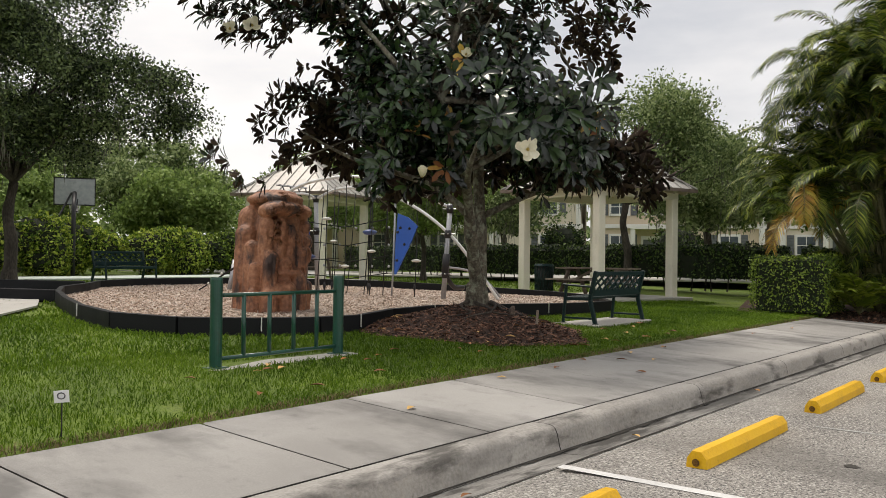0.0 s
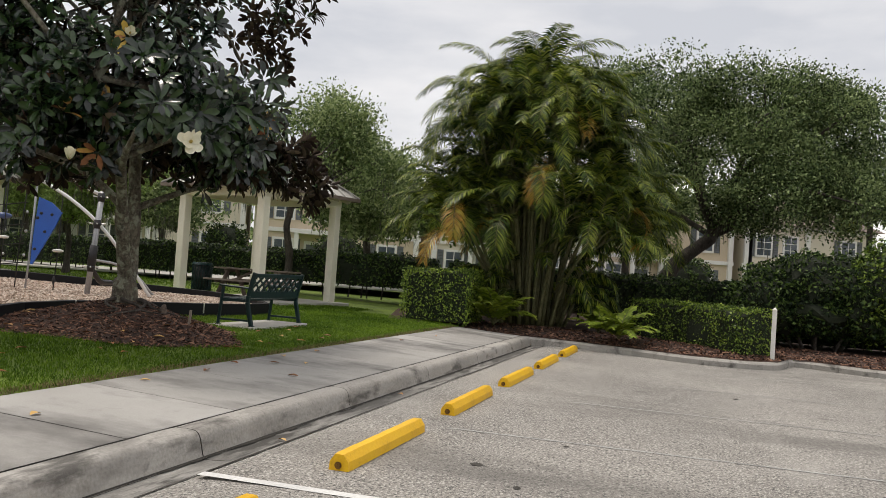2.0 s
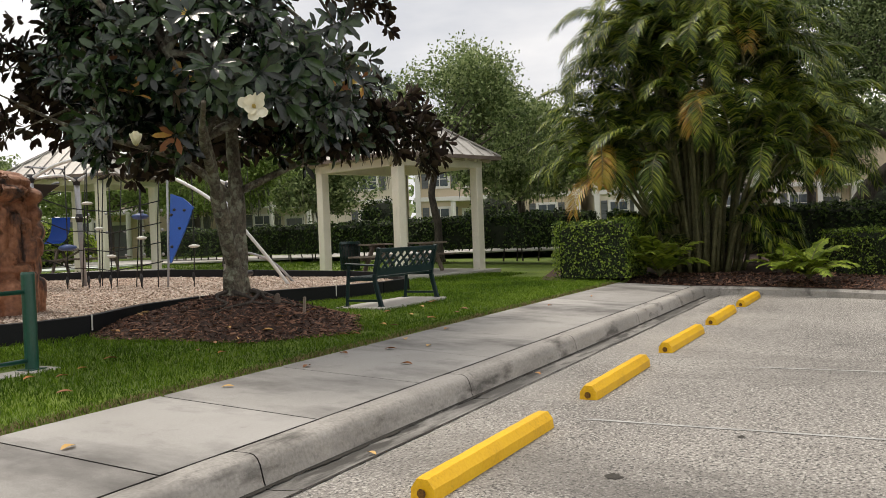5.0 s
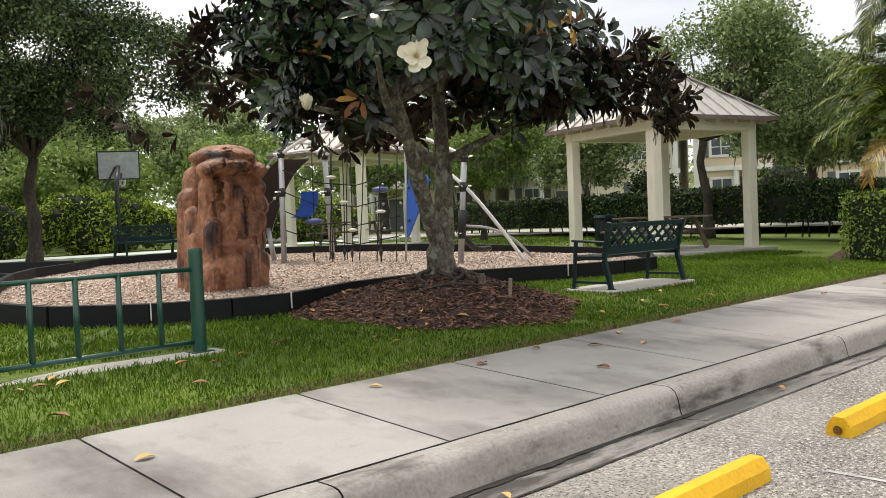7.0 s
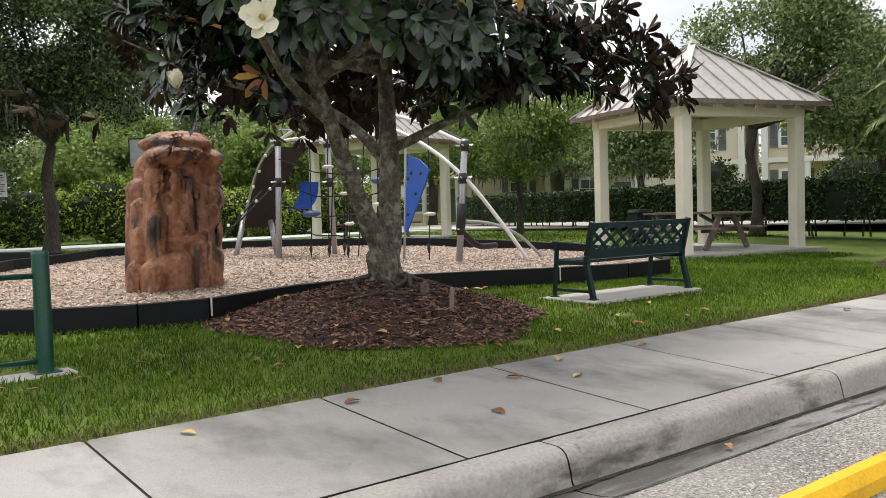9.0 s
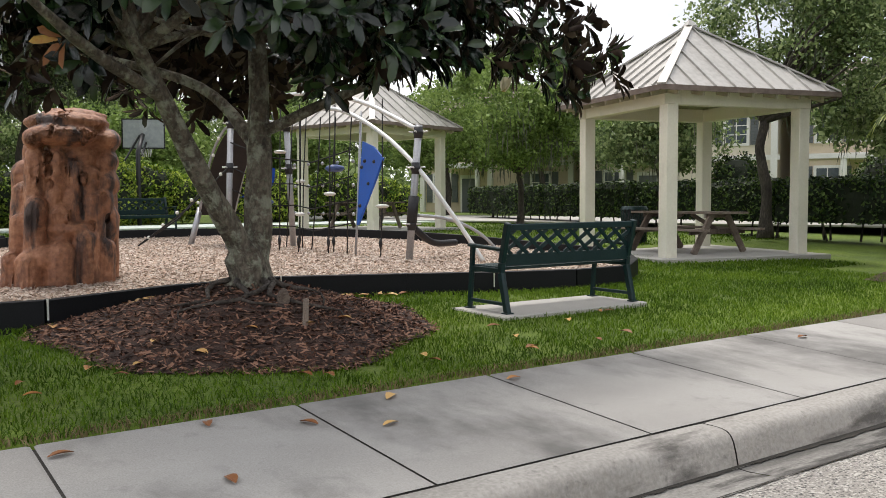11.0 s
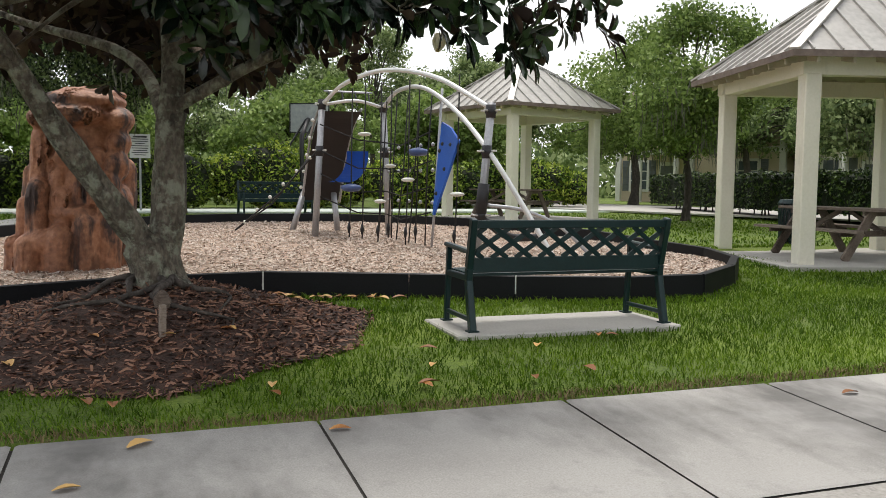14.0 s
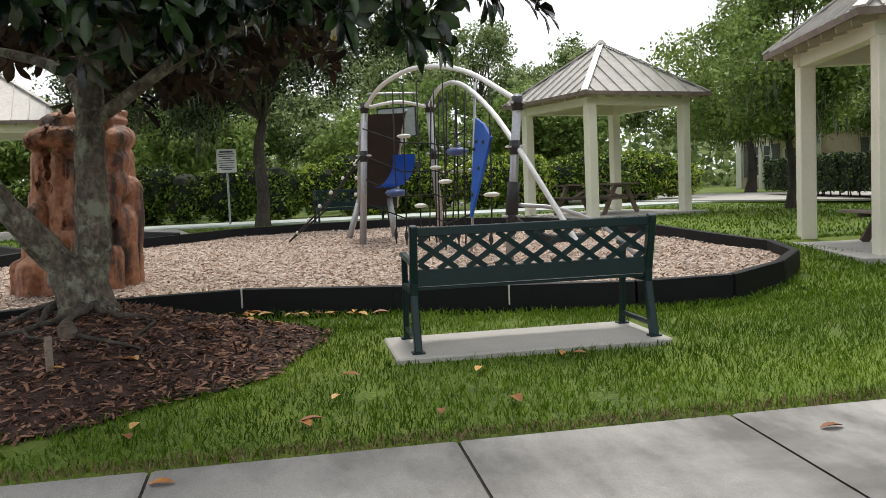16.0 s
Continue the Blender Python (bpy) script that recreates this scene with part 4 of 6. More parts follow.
# ---- lawn blades ----
SLABS = [(9.6, 3.08, 11.75, 3.98), (2.05, 3.22, 4.15, 3.62), (16.2, 5.9, 19.4, 9.2), (15.5, 16.7, 18.7, 19.9)]


def lawn_ok(x, y):
    if any(a < x < b and c < y < d for a, c, b, d in SLABS):
        return False
    dx, dy = x - TREE.x, y - TREE.y
    if math.hypot(dx, dy) < mulch_r(math.atan2(dy, dx)) * 0.97:
        return False
    return not inside(x, y, RIM_PTS)


def blades(name, n, x0, x1, y0, y1, hgt, wid, material, label, bias=1.0):
    P = []
    while len(P) < n:
        x, y = x0 + (x1 - x0) * rng.random(), y0 + (y1 - y0) * rng.random() ** bias
        if lawn_ok(x, y) and noise.noise(Vector((x * 2.2, y * 2.2, 5))) > -0.62 + 0.2 * rng.random():
            P.append((x, y, lawn_z(x, y) - 0.004))
    P = np.array(P)
    a = rng.random(n) * 6.283
    w = np.stack([np.cos(a), np.sin(a), 0 * a], 1) * (wid * rng.uniform(0.6, 1.4, n))[:, None]
    h = (hgt * rng.uniform(0.45, 1.25, n))[:, None]
    lean = np.stack([rng.normal(size=n), rng.normal(size=n), 0 * a], 1) * 0.55
    mid = P + h * 0.55 * np.array([0, 0, 1]) + lean * h * 0.3
    tip = P + h * np.array([0, 0, 1]) * 0.85 + lean * h
    v = np.stack([P - w, P + w, mid + w * 0.8, mid - w * 0.8, tip], 1).reshape(-1, 3)
    i = np.arange(n)[:, None] * 5
    f = np.concatenate([i + [0, 1, 2], i + [0, 2, 3], i + [3, 2, 4]])
    return tagged(array_mesh(name, v, f, [material]), label, "grass", kind="stuff")


blades("grass", 95000, -5.0, 17.0, 1.56, 4.6, 0.062, 0.0038, GRASS, "short mown green grass blades")
blades("grass", 45000, -5.0, 18.5, 4.4, 9.5, 0.065, 0.007, GRASS, "short mown green grass blades further off")
blades("grass", 16000, 2.0, 24.0, 9.0, 21.0, 0.07, 0.014, GRASS, "short mown green grass blades by the shelters")
blades("dry_grass", 7000, -1.0, 16.5, 1.54, 1.68, 0.05, 0.0035, DRYGRASS, "brown dry grass along the sidewalk edge")

# ---- play area ----
pv, pf = [], []
NR, NP = 16, len(RIM_PTS)
for j in range(NR + 1):
    for x, y in RIM_PTS:
        k = j / NR
        px, py = 9.4 + (x - 9.4) * k, 9.8 + (y - 9.8) * k
        pv.append((px, py, chip_z(px, py)))
for j in range(NR):
    for i in range(NP):
        a, b = j * NP, (j + 1) * NP
        pf.append((a + i, a + (i + 1) % NP, b + (i + 1) % NP, b + i))
tagged(array_mesh("wood_chip_bed", pv, pf, [CHIPBED], smooth=True), "tan wood chip surface of the play area", "play surface", kind="structure")
pts = []
while len(pts) < 64000:
    x, y = rng.uniform(3, 15.2), 4.5 + 12 * rng.random() ** 1.5
    if inside(x, y, RIM_PTS) and inside(x, y - 0.07, RIM_PTS) and inside(x + 0.07, y, RIM_PTS):
        pts.append((x, y, chip_z(x, y) + rng.uniform(0, 0.016)))
flakes("wood_chips", pts, 0.05, 0.018, CHIP, "loose tan wood chips of the play area", "wood chips", 0.45)

# black border of the play area: boards end to end
border = thing("play_border", "black plastic border boards round the play area", "border", kind="structure")
n = len(RIM_PTS)
for i in range(n):
    (x0, y0), (x1, y1) = RIM_PTS[i], RIM_PTS[(i + 1) % n]
    z0, z1 = lawn_z(x0, y0), lawn_z(x1, y1)
    t0, t1 = max(z0 + 0.24, chip_z(x0, y0) + 0.07), max(z1 + 0.24, chip_z(x1, y1) + 0.07)
    d = Vector((x1 - x0, y1 - y0, 0)).normalized()
    nr = Vector((-d.y, d.x, 0))
    bm = B()
    prof = [(-0.055, -0.1), (-0.055, 0.16), (-0.04, 0.2), (-0.055, 0.24), (-0.05, 1.0), (-0.03, 1.02), (0.03, 1.02), (0.05, 1.0), (0.055, -0.1)]
    ends = []
    for (x, y, za, zt, s) in ((x0, y0, z0 - 0.05, t0, 0.004), (x1, y1, z1 - 0.05, t1, -0.004)):
        ends.append([bm.verts.new(Vector((x, y, za + (zt - za) * max(0, h))) + nr * -o + d * s) for o, h in prof])
    for k in range(len(prof) - 1):
        bm.faces.new((ends[0][k], ends[1][k], ends[1][k + 1], ends[0][k + 1]))
    bm.faces.new(ends[0][::-1])
    bm.faces.new(ends[1])
    brd = part("board", bm, RIM, border)
    if i in (0, 2, 4, 9, 22, 25):
        bm = B()
        box(bm, Vector((x0, y0, (z0 + t0) / 2 + 0.04)) - Vector((nr.x, nr.y, 0)) * -0.058 * -1, (0.014, 0.014, t0 - z0 - 0.05), math.degrees(math.atan2(d.y, d.x)))
        part("joint_strip", bm, DISC, brd, "pale strip at a board joint")
# arm of the border at the entrance
bm = B()
beam(bm, (6.9, 14.5, 0.68), (5.4, 16.6, 0.7), 0.11, 0.26, 0.015)
part("board", bm, RIM, border)
bm = B()
beam(bm, (5.0, 12.0, 0.62), (3.4, 14.6, 0.66), 0.11, 0.24, 0.015)
part("board", bm, RIM, border)

# concrete path on the far side of the play area
bm = B()
prev = None
for p, w in (((-6, 8.5), 0.9), ((0.6, 8.6), 0.9), ((3.1, 11.3), 0.9), ((4.9, 14.8), 0.9), ((5.8, 18.5), 1.0), ((5.0, 22), 1.0)):
    cur = [bm.verts.new((p[0] - w, p[1] + w * 0.6, lawn_z(*p) + 0.02)), bm.verts.new((p[0] + w, p[1] - w * 0.6, lawn_z(*p) + 0.02))]
    if prev:
        bm.faces.new((prev[0], prev[1], cur[1], cur[0]))
    prev = cur
r = bmesh.ops.extrude_face_region(bm, geom=bm.faces[:])
for v in r["geom"]:
    if isinstance(v, bmesh.types.BMVert):
        v.co.z += 0.03
tagged(part("path", bm, SLAB), "pale concrete footpath across the lawn", "path", kind="structure")
bm = B()
box(bm, (12, 23.2, 0.61), (26, 2.8, 0.08))
tagged(part("court", bm, COURT), "pale green painted basketball court surface", "court", kind="structure")
bm = B()
box(bm, (-1.2, 21.5, 0.63), (3.2, 3.2, 0.06))
tagged(part("pavement", bm, SLAB), "concrete paving by the far shelter", "pavement", kind="structure")


# ---- park benches ----
def bench(length=1.82):
    """Origin at the middle of the bench on the ground; it faces +y."""
    t = thing("park_bench", "dark green metal park bench with a lattice back", "bench", group="park benches")
    h = length / 2
    for sx in (-h + 0.03, h - 0.03):
        bm = B()
        for a, b in zip([(-0.3, 0.0), (-0.2, 0.4), (-0.21, 0.5)], [(-0.2, 0.4), (-0.21, 0.5), (-0.308, 0.9)]):
            beam(bm, (sx, a[0], a[1]), (sx, b[0], b[1]), 0.055, 0.07, 0.008)
        part("rear_leg", bm, BENCHGREEN, t)
        bm = B()
        beam(bm, (sx, 0.33, 0.0), (sx, 0.27, 0.66), 0.045, 0.05, 0.008)
        part("front_leg", bm, BENCHGREEN, t)
        bm = B()
        beam(bm, (sx, -0.25, 0.63), (sx, 0.34, 0.66), 0.06, 0.035, 0.01)
        part("armrest", bm, BENCHGREEN, t)
        bm = B()
        beam(bm, (sx, -0.27, 0.09), (sx, 0.31, 0.09), 0.035, 0.035, 0.006)
        beam(bm, (sx, -0.2, 0.42), (sx, 0.29, 0.42), 0.04, 0.05, 0.006)
        part("side_rail", bm, BENCHGREEN, t)
        bm = B()
        box(bm, (sx, 0.33, 0.006), (0.09, 0.08, 0.012))
        part("foot_plate", bm, BENCHGREEN, t)
        bm = B()
        box(bm, (sx, -0.3, 0.006), (0.09, 0.08, 0.012))
        part("foot_plate", bm, BENCHGREEN, t)
    for k in range(9):
        bm = B()
        y = -0.19 + k * 0.06
        box(bm, (0, y, 0.445), (length - 0.1, 0.042, 0.022), bevel=0.005)
        part("seat_slat", bm, BENCHGREEN, t)
    lean = lambda z: -0.21 - (z - 0.5) * 0.09 / 0.37
    bm = B()
    for z, w in ((0.855, 0.065), (0.525, 0.12)):
        beam(bm, (-h + 0.05, lean(z), z), (h - 0.05, lean(z), z), 0.035, w, 0.006)
    part("back_rail", bm, BENCHGREEN, t)
    bm = B()
    z0, z1 = 0.58, 0.83
    cells = 8
    W = length - 0.14
    step = W / cells
    lo, hi = -W / 2, W / 2
    for k in range(-2, cells + 2):
        for s in (1, -1):
            mid = lo + step * (k + 0.5)
            a, b = mid - s * step * 0.82, mid + s * step * 0.82
            f0, f1 = 0.0, 1.0
            for edge in (lo, hi):
                f = (edge - a) / (b - a)
                if 0 < f < 1:
                    if (a < lo or a > hi) and not (lo <= a <= hi):
                        f0 = max(f0, f) if (a < lo) == (edge == lo) else f0
                    if (b < lo or b > hi):
                        f1 = min(f1, f) if (b < lo) == (edge == lo) else f1
            if (max(a, b) <= lo or min(a, b) >= hi) or f1 - f0 < 0.08:
                continue
            p, q = (a + (b - a) * f0, z0 + (z1 - z0) * f0), (a + (b - a) * f1, z0 + (z1 - z0) * f1)
            beam(bm, (p[0], lean(p[1]) + 0.004 * s, p[1]), (q[0], lean(q[1]) + 0.004 * s, q[1]), 0.012, 0.04)
    part("lattice", bm, BENCHGREEN, t)
    bm = B()
    box(bm, (0, 0.3, 0.41), (length - 0.1, 0.025, 0.07), bevel=0.004)
    part("front_apron", bm, BENCHGREEN, t)
    return t


bn = bench()
bn.matrix_world = pose(10.68, 3.53, 0.318, 0, 0, -0.8)
copy_thing(bn, pose(10.6, 19.0, 0.62, 0, 0, 188))["label"] = "dark green metal park bench facing the play area"
bm = B()
box(bm, (10.64, 3.53, 0.27), (2.02, 0.88, 0.095), -0.8, bevel=0.012)
tagged(part("bench_slab", bm, SLAB), "pale concrete slab under the park bench", "slab", kind="structure")

# ---- short green fence panel ----
fence = thing("fence_panel", "short dark green metal railing on a concrete strip in the lawn", "railing", (2.2, 3.41, 0.275), 1.6)
LEN = 1.76
for x in (0.0, LEN):
    bm = B()
    tube(bm, [(x, 0, -0.02), (x, 0, 0.9)], 0.062, 20)
    p = part("post", bm, GREEN, fence, smooth=False)
    bm = B()
    bmesh.ops.create_cone(bm, cap_ends=True, segments=20, radius1=0.064, radius2=0.058, depth=0.022, matrix=Matrix.Translation((x, 0, 0.911)))
    part("cap", bm, GREEN, p)
    bm = B()
    box(bm, (x, 0, 0.012), (0.2, 0.17, 0.015), bevel=0.003)
    part("base_plate", bm, GREEN, p)
for z in (0.74, 0.1):
    bm = B()
    tube(bm, [(0.05, 0, z), (LEN - 0.05, 0, z)], 0.021, 12)
    part("rail", bm, GREEN, fence, smooth=True)
for k in range(4):
    bm = B()
    x = 0.352 + k * 0.352
    tube(bm, [(x, 0, 0.1), (x, 0, 0.74)], 0.023, 12)
    part("bar", bm, GREEN, fence, smooth=True)
bm = B()
box(bm, (3.08, 3.43, 0.255), (2.15, 0.36, 0.06), 1.6, bevel=0.01)
tagged(part("fence_strip", bm, SLAB), "concrete strip under the green railing", "slab", kind="structure")


# ---- picnic tables ----
def picnic_table(length=2.25):
    t = thing("picnic_table", "weathered brown wooden picnic table with attached benches", "picnic table", group="picnic tables")
    for k in range(5):
        bm = B()
        box(bm, (0, -0.29 + k * 0.145, 0.745), (length, 0.138, 0.04), bevel=0.004)
        part("top_plank", bm, TIMBER, t)
    for s in (-1, 1):
        for k in range(2):
            bm = B()
            box(bm, (0, s * (0.62 + k * 0.145), 0.44), (length, 0.138, 0.04), bevel=0.004)
            part("seat_plank", bm, TIMBER, t)
        for e in (-0.76, 0.76):
            bm = B()
            beam(bm, (e, s * 0.7, 0.0), (e, s * 0.2, 0.725), 0.045, 0.13)
            part("leg", bm, TIMBER, t)
    for e in (-0.76, 0.76):
        for z, y in ((0.4, 0.76), (0.7, 0.34)):
            bm = B()
            beam(bm, (e + 0.04, -y, z), (e + 0.04, y, z), 0.04, 0.09)
            part("cross_bar", bm, TIMBER, t)
        bm = B()
        beam(bm, (e, 0, 0.4), (e * 0.15, 0, 0.71), 0.06, 0.06)
        part("brace", bm, TIMBER, t)
    return t


# ---- shelters ----
def shelter(lab, zb):
    """Origin at the middle of the slab, four posts, hipped metal roof."""
    t = thing("picnic_shelter", lab, "shelter", group="picnic shelters")
    P, E, ZE, ZA = 1.4, 1.86, 2.9, 4.3
    bm = B()
    box(bm, (0, 0, -0.02), (3.6, 3.6, 0.14), bevel=0.01)
    part("slab", bm, SLAB, t)
    for sx in (-1, 1):
        for sy in (-1, 1):
            bm = B()
            box(bm, (sx * P, sy * P, 1.33), (0.235, 0.235, 2.7), bevel=0.014)
            part("post", bm, CREAM, t)
    for s in (-1, 1):
        bm = B()
        box(bm, (0, s * P, 2.79), (2 * P + 0.3, 0.2, 0.26), bevel=0.008)
        part("beam", bm, CREAM, t)
        bm = B()
        box(bm, (s * P, 0, 2.79), (0.2, 2 * P - 0.1, 0.256), bevel=0.008)
        part("beam", bm, CREAM, t)
    for q in range(4):
        m = Matrix.Rotation(math.pi / 2 * q, 4, "Z")
        # rafter tails
        for k in range(-3, 4):
            bm = B()
            beam(bm, (k * 0.5, -E + 0.04, ZE - 0.06), (k * 0.5, -P - 0.02, ZE + 0.02), 0.045, 0.11)
            bm.transform(m)
            part("rafter_tail", bm, RAFTER, t)
        # roof sheet with thickness
        bm = B()
        a = [Vector(v) for v in ((-E, -E, ZE), (E, -E, ZE), (0, 0, ZA))]
        top = [bm.verts.new(v + Vector((0, 0, 0.03))) for v in a]
        bot = [bm.verts.new(v - Vector((0, 0, 0.02))) for v in a]
        bm.faces.new(top)
        bm.faces.new(bot[::-1])
        bm.faces.new((top[0], bot[0], bot[1], top[1]))
        bm.transform(m)
        sheet = part("roof_panel", bm, ROOF, t)
        # standing seams
        for k in range(-4, 5):
            x = k * 0.4
            if abs(x) > E - 0.1:
                continue
            f = 1 - abs(x) / E
            bm = B()
            beam(bm, (x, -E - 0.01, ZE + 0.045), (x, -E + E * f * 0.985, ZE + 0.045 + (ZA - ZE) * f * 0.985), 0.022, 0.042)
            bm.transform(m)
            part("seam", bm, ROOF, sheet)
        bm = B()
        beam(bm, (-E - 0.005, -E - 0.005, ZE + 0.05), (0, 0, ZA + 0.06), 0.15, 0.03)
        bm.transform(m)
        part("hip_cap", bm, ROOF, t)
        bm = B()
        box(bm, (0, -E - 0.012, ZE - 0.005), (2 * E + 0.04, 0.022, 0.09))
        bm.transform(m)
        part("drip_edge", bm, SHINGLE, t, "dark metal drip edge")
        # pale soffit boards
        bm = B()
        bm.faces.new([bm.verts.new(v) for v in ((-E + 0.03, -E + 0.03, ZE - 0.03), (0, 0, ZA - 0.08), (E - 0.03, -E + 0.03, ZE - 0.03))])
        bm.transform(m)
        part("soffit", bm, RAFTER, t)
    bm = B()
    bmesh.ops.create_cone(bm, cap_ends=True, segments=4, radius1=0.16, radius2=0.03, depth=0.12, matrix=pose(0, 0, ZA + 0.09, 0, 0, 45))
    part("roof_cap", bm, ROOF, t)
    return t


sh = shelter("cream picnic shelter with a hipped grey metal roof on four posts", 0.38)
sh.matrix_world = pose(17.79, 7.53, 0.375, 0, 0, -15.4)
copy_thing(sh, pose(17.07, 18.27, 0.56, 0, 0, 15.1))
copy_thing(sh, pose(1.6, 22.4, 0.66, 0, 0, 10))["label"] = "cream picnic shelter beyond the climbing rock"
pt = picnic_table()
pt.matrix_world = pose(17.72, 7.48, 0.425, 0, 0, 88)
copy_thing(pt, pose(16.75, 18.1, 0.61, 0, 0, 122))

# litter bin by the shelter
bin_t = thing("litter_bin", "dark green metal litter bin with a lattice side", "bin", (18.9, 9.9, 0.4))
bm = B()
tube(bm, [(0, 0, 0.02), (0, 0, 0.8)], [0.24, 0.27], 20)
part("liner", bm, BLACK, bin_t, smooth=True)
for k in range(20):
    a = 6.283 * k / 20
    for s in (0.5, -0.5):
        bm = B()
        tube(bm, [(0.27 * math.cos(a), 0.27 * math.sin(a), 0.05), (0.29 * math.cos(a + s), 0.29 * math.sin(a + s), 0.8)], 0.012, 5)
        part("slat", bm, BENCHGREEN, bin_t)
bm = B()
bmesh.ops.create_cone(bm, cap_ends=True, segments=20, radius1=0.31, radius2=0.27, depth=0.07, matrix=Matrix.Translation((0, 0, 0.83)))
part("lid", bm, BENCHGREEN, bin_t)

# ---- climbing frame ----
cf = thing("play_climber", "steel climbing frame with arches, rope nets and blue panels", "climbing frame", (11.2, 10.4, 0.5))
O = Vector((11.2, 10.4, 0.5))


def L(*p):
    return Vector(p) - O


def pole(a, b, joints, cap=False):
    bm = B()
    tube(bm, [L(*a), L(*b)], 0.058, 14)
    p = part("pole", bm, STEEL, cf, smooth=True)
    for z in joints:
        k = (z - a[2]) / (b[2] - a[2])
        c = L(*a).lerp(L(*b), k)
        bm = B()
        ball(bm, c, 0.085, 14, (1, 1, 0.85))
        tube(bm, [c - Vector((0, 0, 0.09)), c + Vector((0, 0, 0.09))], 0.07, 12)
        part("joint", bm, BLACK, p, "black ball joint", smooth=True)
        for s in range(4):
            bm = B()
            d = Vector((math.cos(s * 1.57 + 0.6), math.sin(s * 1.57 + 0.6), 0.1))
            tube(bm, [c + d * 0.07, c + d * 0.16], 0.014, 6)
            part("bolt", bm, ALU, p)
    return p


pole((10.2, 11.75, 0.5), (10.36, 11.92, 2.9), (2.04, 2.85))
pole((11.6, 11.96, 0.5), (11.46, 11.9, 2.88), (2.04, 2.84))
p3 = pole((11.77, 8.1, 0.45), (11.95, 8.06, 2.62), (1.05, 1.94, 2.5))
bm = B()
tube(bm, [L(11.82, 8.09, 1.08), L(11.86, 8.08, 1.5)], 0.082, 14)
part("sleeve", bm, BLACK, p3, "black rubber sleeve", smooth=True)
pole((10.1, 13.5, 0.55), (10.35, 13.62, 1.3), ())
pole((10.95, 13.3, 0.55), (10.9, 13.45, 1.3), ())


def rail(ctrl, r, m, name="arch"):
    bm = B()
    tube(bm, [L(*p) for p in curve_pts(ctrl, 10)], r, 10)
    part(name, bm, m, cf, smooth=True)


rail([(10.36, 11.92, 2.85), (10.6, 11.2, 3.15), (11.0, 10.2, 3.27), (11.5, 9.2, 3.08), (11.94, 8.08, 2.55)], 0.036, ALU)
rail([(11.46, 11.9, 2.84), (11.5, 11.1, 3.06), (11.6, 10.0, 3.0), (11.75, 8.9, 2.55), (11.92, 8.05, 1.94), (12.2, 7.5, 1.2), (12.5, 7.1, 0.48)], 0.036, ALU)
rail([(10.36, 11.92, 2.85), (10.9, 11.7, 2.92), (11.46, 11.9, 2.84)], 0.03, ALU, "top_bar")
rail([(11.9, 8.05, 1.2), (12.4, 7.9, 1.13), (12.9, 7.75, 0.9), (13.3, 7.6, 0.5)], 0.027, STEEL, "side_bar")
rail([(11.85, 8.08, 1.0), (12.3, 8.2, 0.75), (12.9, 8.4, 0.72)], 0.055, BLACK, "balance_bar")
# climbing cage above the top bar
for k in range(4):
    x = 10.5 + k * 0.24
    rail([(x, 11.9, 2.86), (x, 12.05, 3.1), (x, 12.2, 3.12)], 0.014, BLACK, "hoop")
rail([(10.45, 12.05, 3.1), (11.3, 12.05, 3.1)], 0.018, STEEL, "top_bar")
rail([(10.45, 12.2, 3.12), (11.3, 12.2, 3.12)], 0.018, STEEL, "top_bar")

# dark mesh ramp, curved, with side rails
bm = B()
rows = []
for i in range(13):
    t = i / 12
    y = 13.6 + (12.0 - 13.6) * t
    z = 1.15 + (2.75 - 1.15) * t + 0.32 * math.sin(math.pi * t)
    rows.append([bm.verts.new(L(10.34 + 0.03 * t, y, z)), bm.verts.new(L(11.0 + 0.06 * t, y - 0.1, z))])
for a, b in zip(rows, rows[1:]):
    bm.faces.new((a[0], a[1], b[1], b[0]))
bmesh.ops.solidify(bm, geom=bm.faces[:], thickness=0.02)
part("ramp", bm, RAMPMAT, cf, "dark brown curved mesh ramp")
for dx in (-0.02, 0.72):
    rail([(10.34 + dx, 13.65, 1.12), (10.35 + dx, 12.9, 2.25), (10.37 + dx, 12.3, 2.72), (10.37 + dx, 12.0, 2.8)], 0.026, STEEL, "side_rail")
for k in range(5):
    bm = B()
    t = k / 4
    ball(bm, L(10.27, 13.5 - 1.2 * t, 1.4 + 1.2 * t), 0.034, 8)
    part("hand_grip", bm, DISC, cf, "pale hand grip", smooth=True)

# blue curved seat
bm = B()
rows = []
for i in range(11):
    a = 1.75 * i / 10 - 0.1
    q = Vector((10.8, 11.9, 2.0 - 0.5 * math.sin(a))) + Vector((-0.95, -0.3, 0)) * 0.42 * (1 - math.cos(a))
    rows.append([bm.verts.new(L(*q)), bm.verts.new(L(*(q + Vector((0.36, -0.12, 0.0)))))])
for a, b in zip(rows, rows[1:]):
    bm.faces.new((a[0], a[1], b[1], b[0]))
bmesh.ops.solidify(bm, geom=bm.faces[:], thickness=0.035)
part("blue_seat", bm, BLUE, cf, "curved bright blue plastic seat", smooth=False)

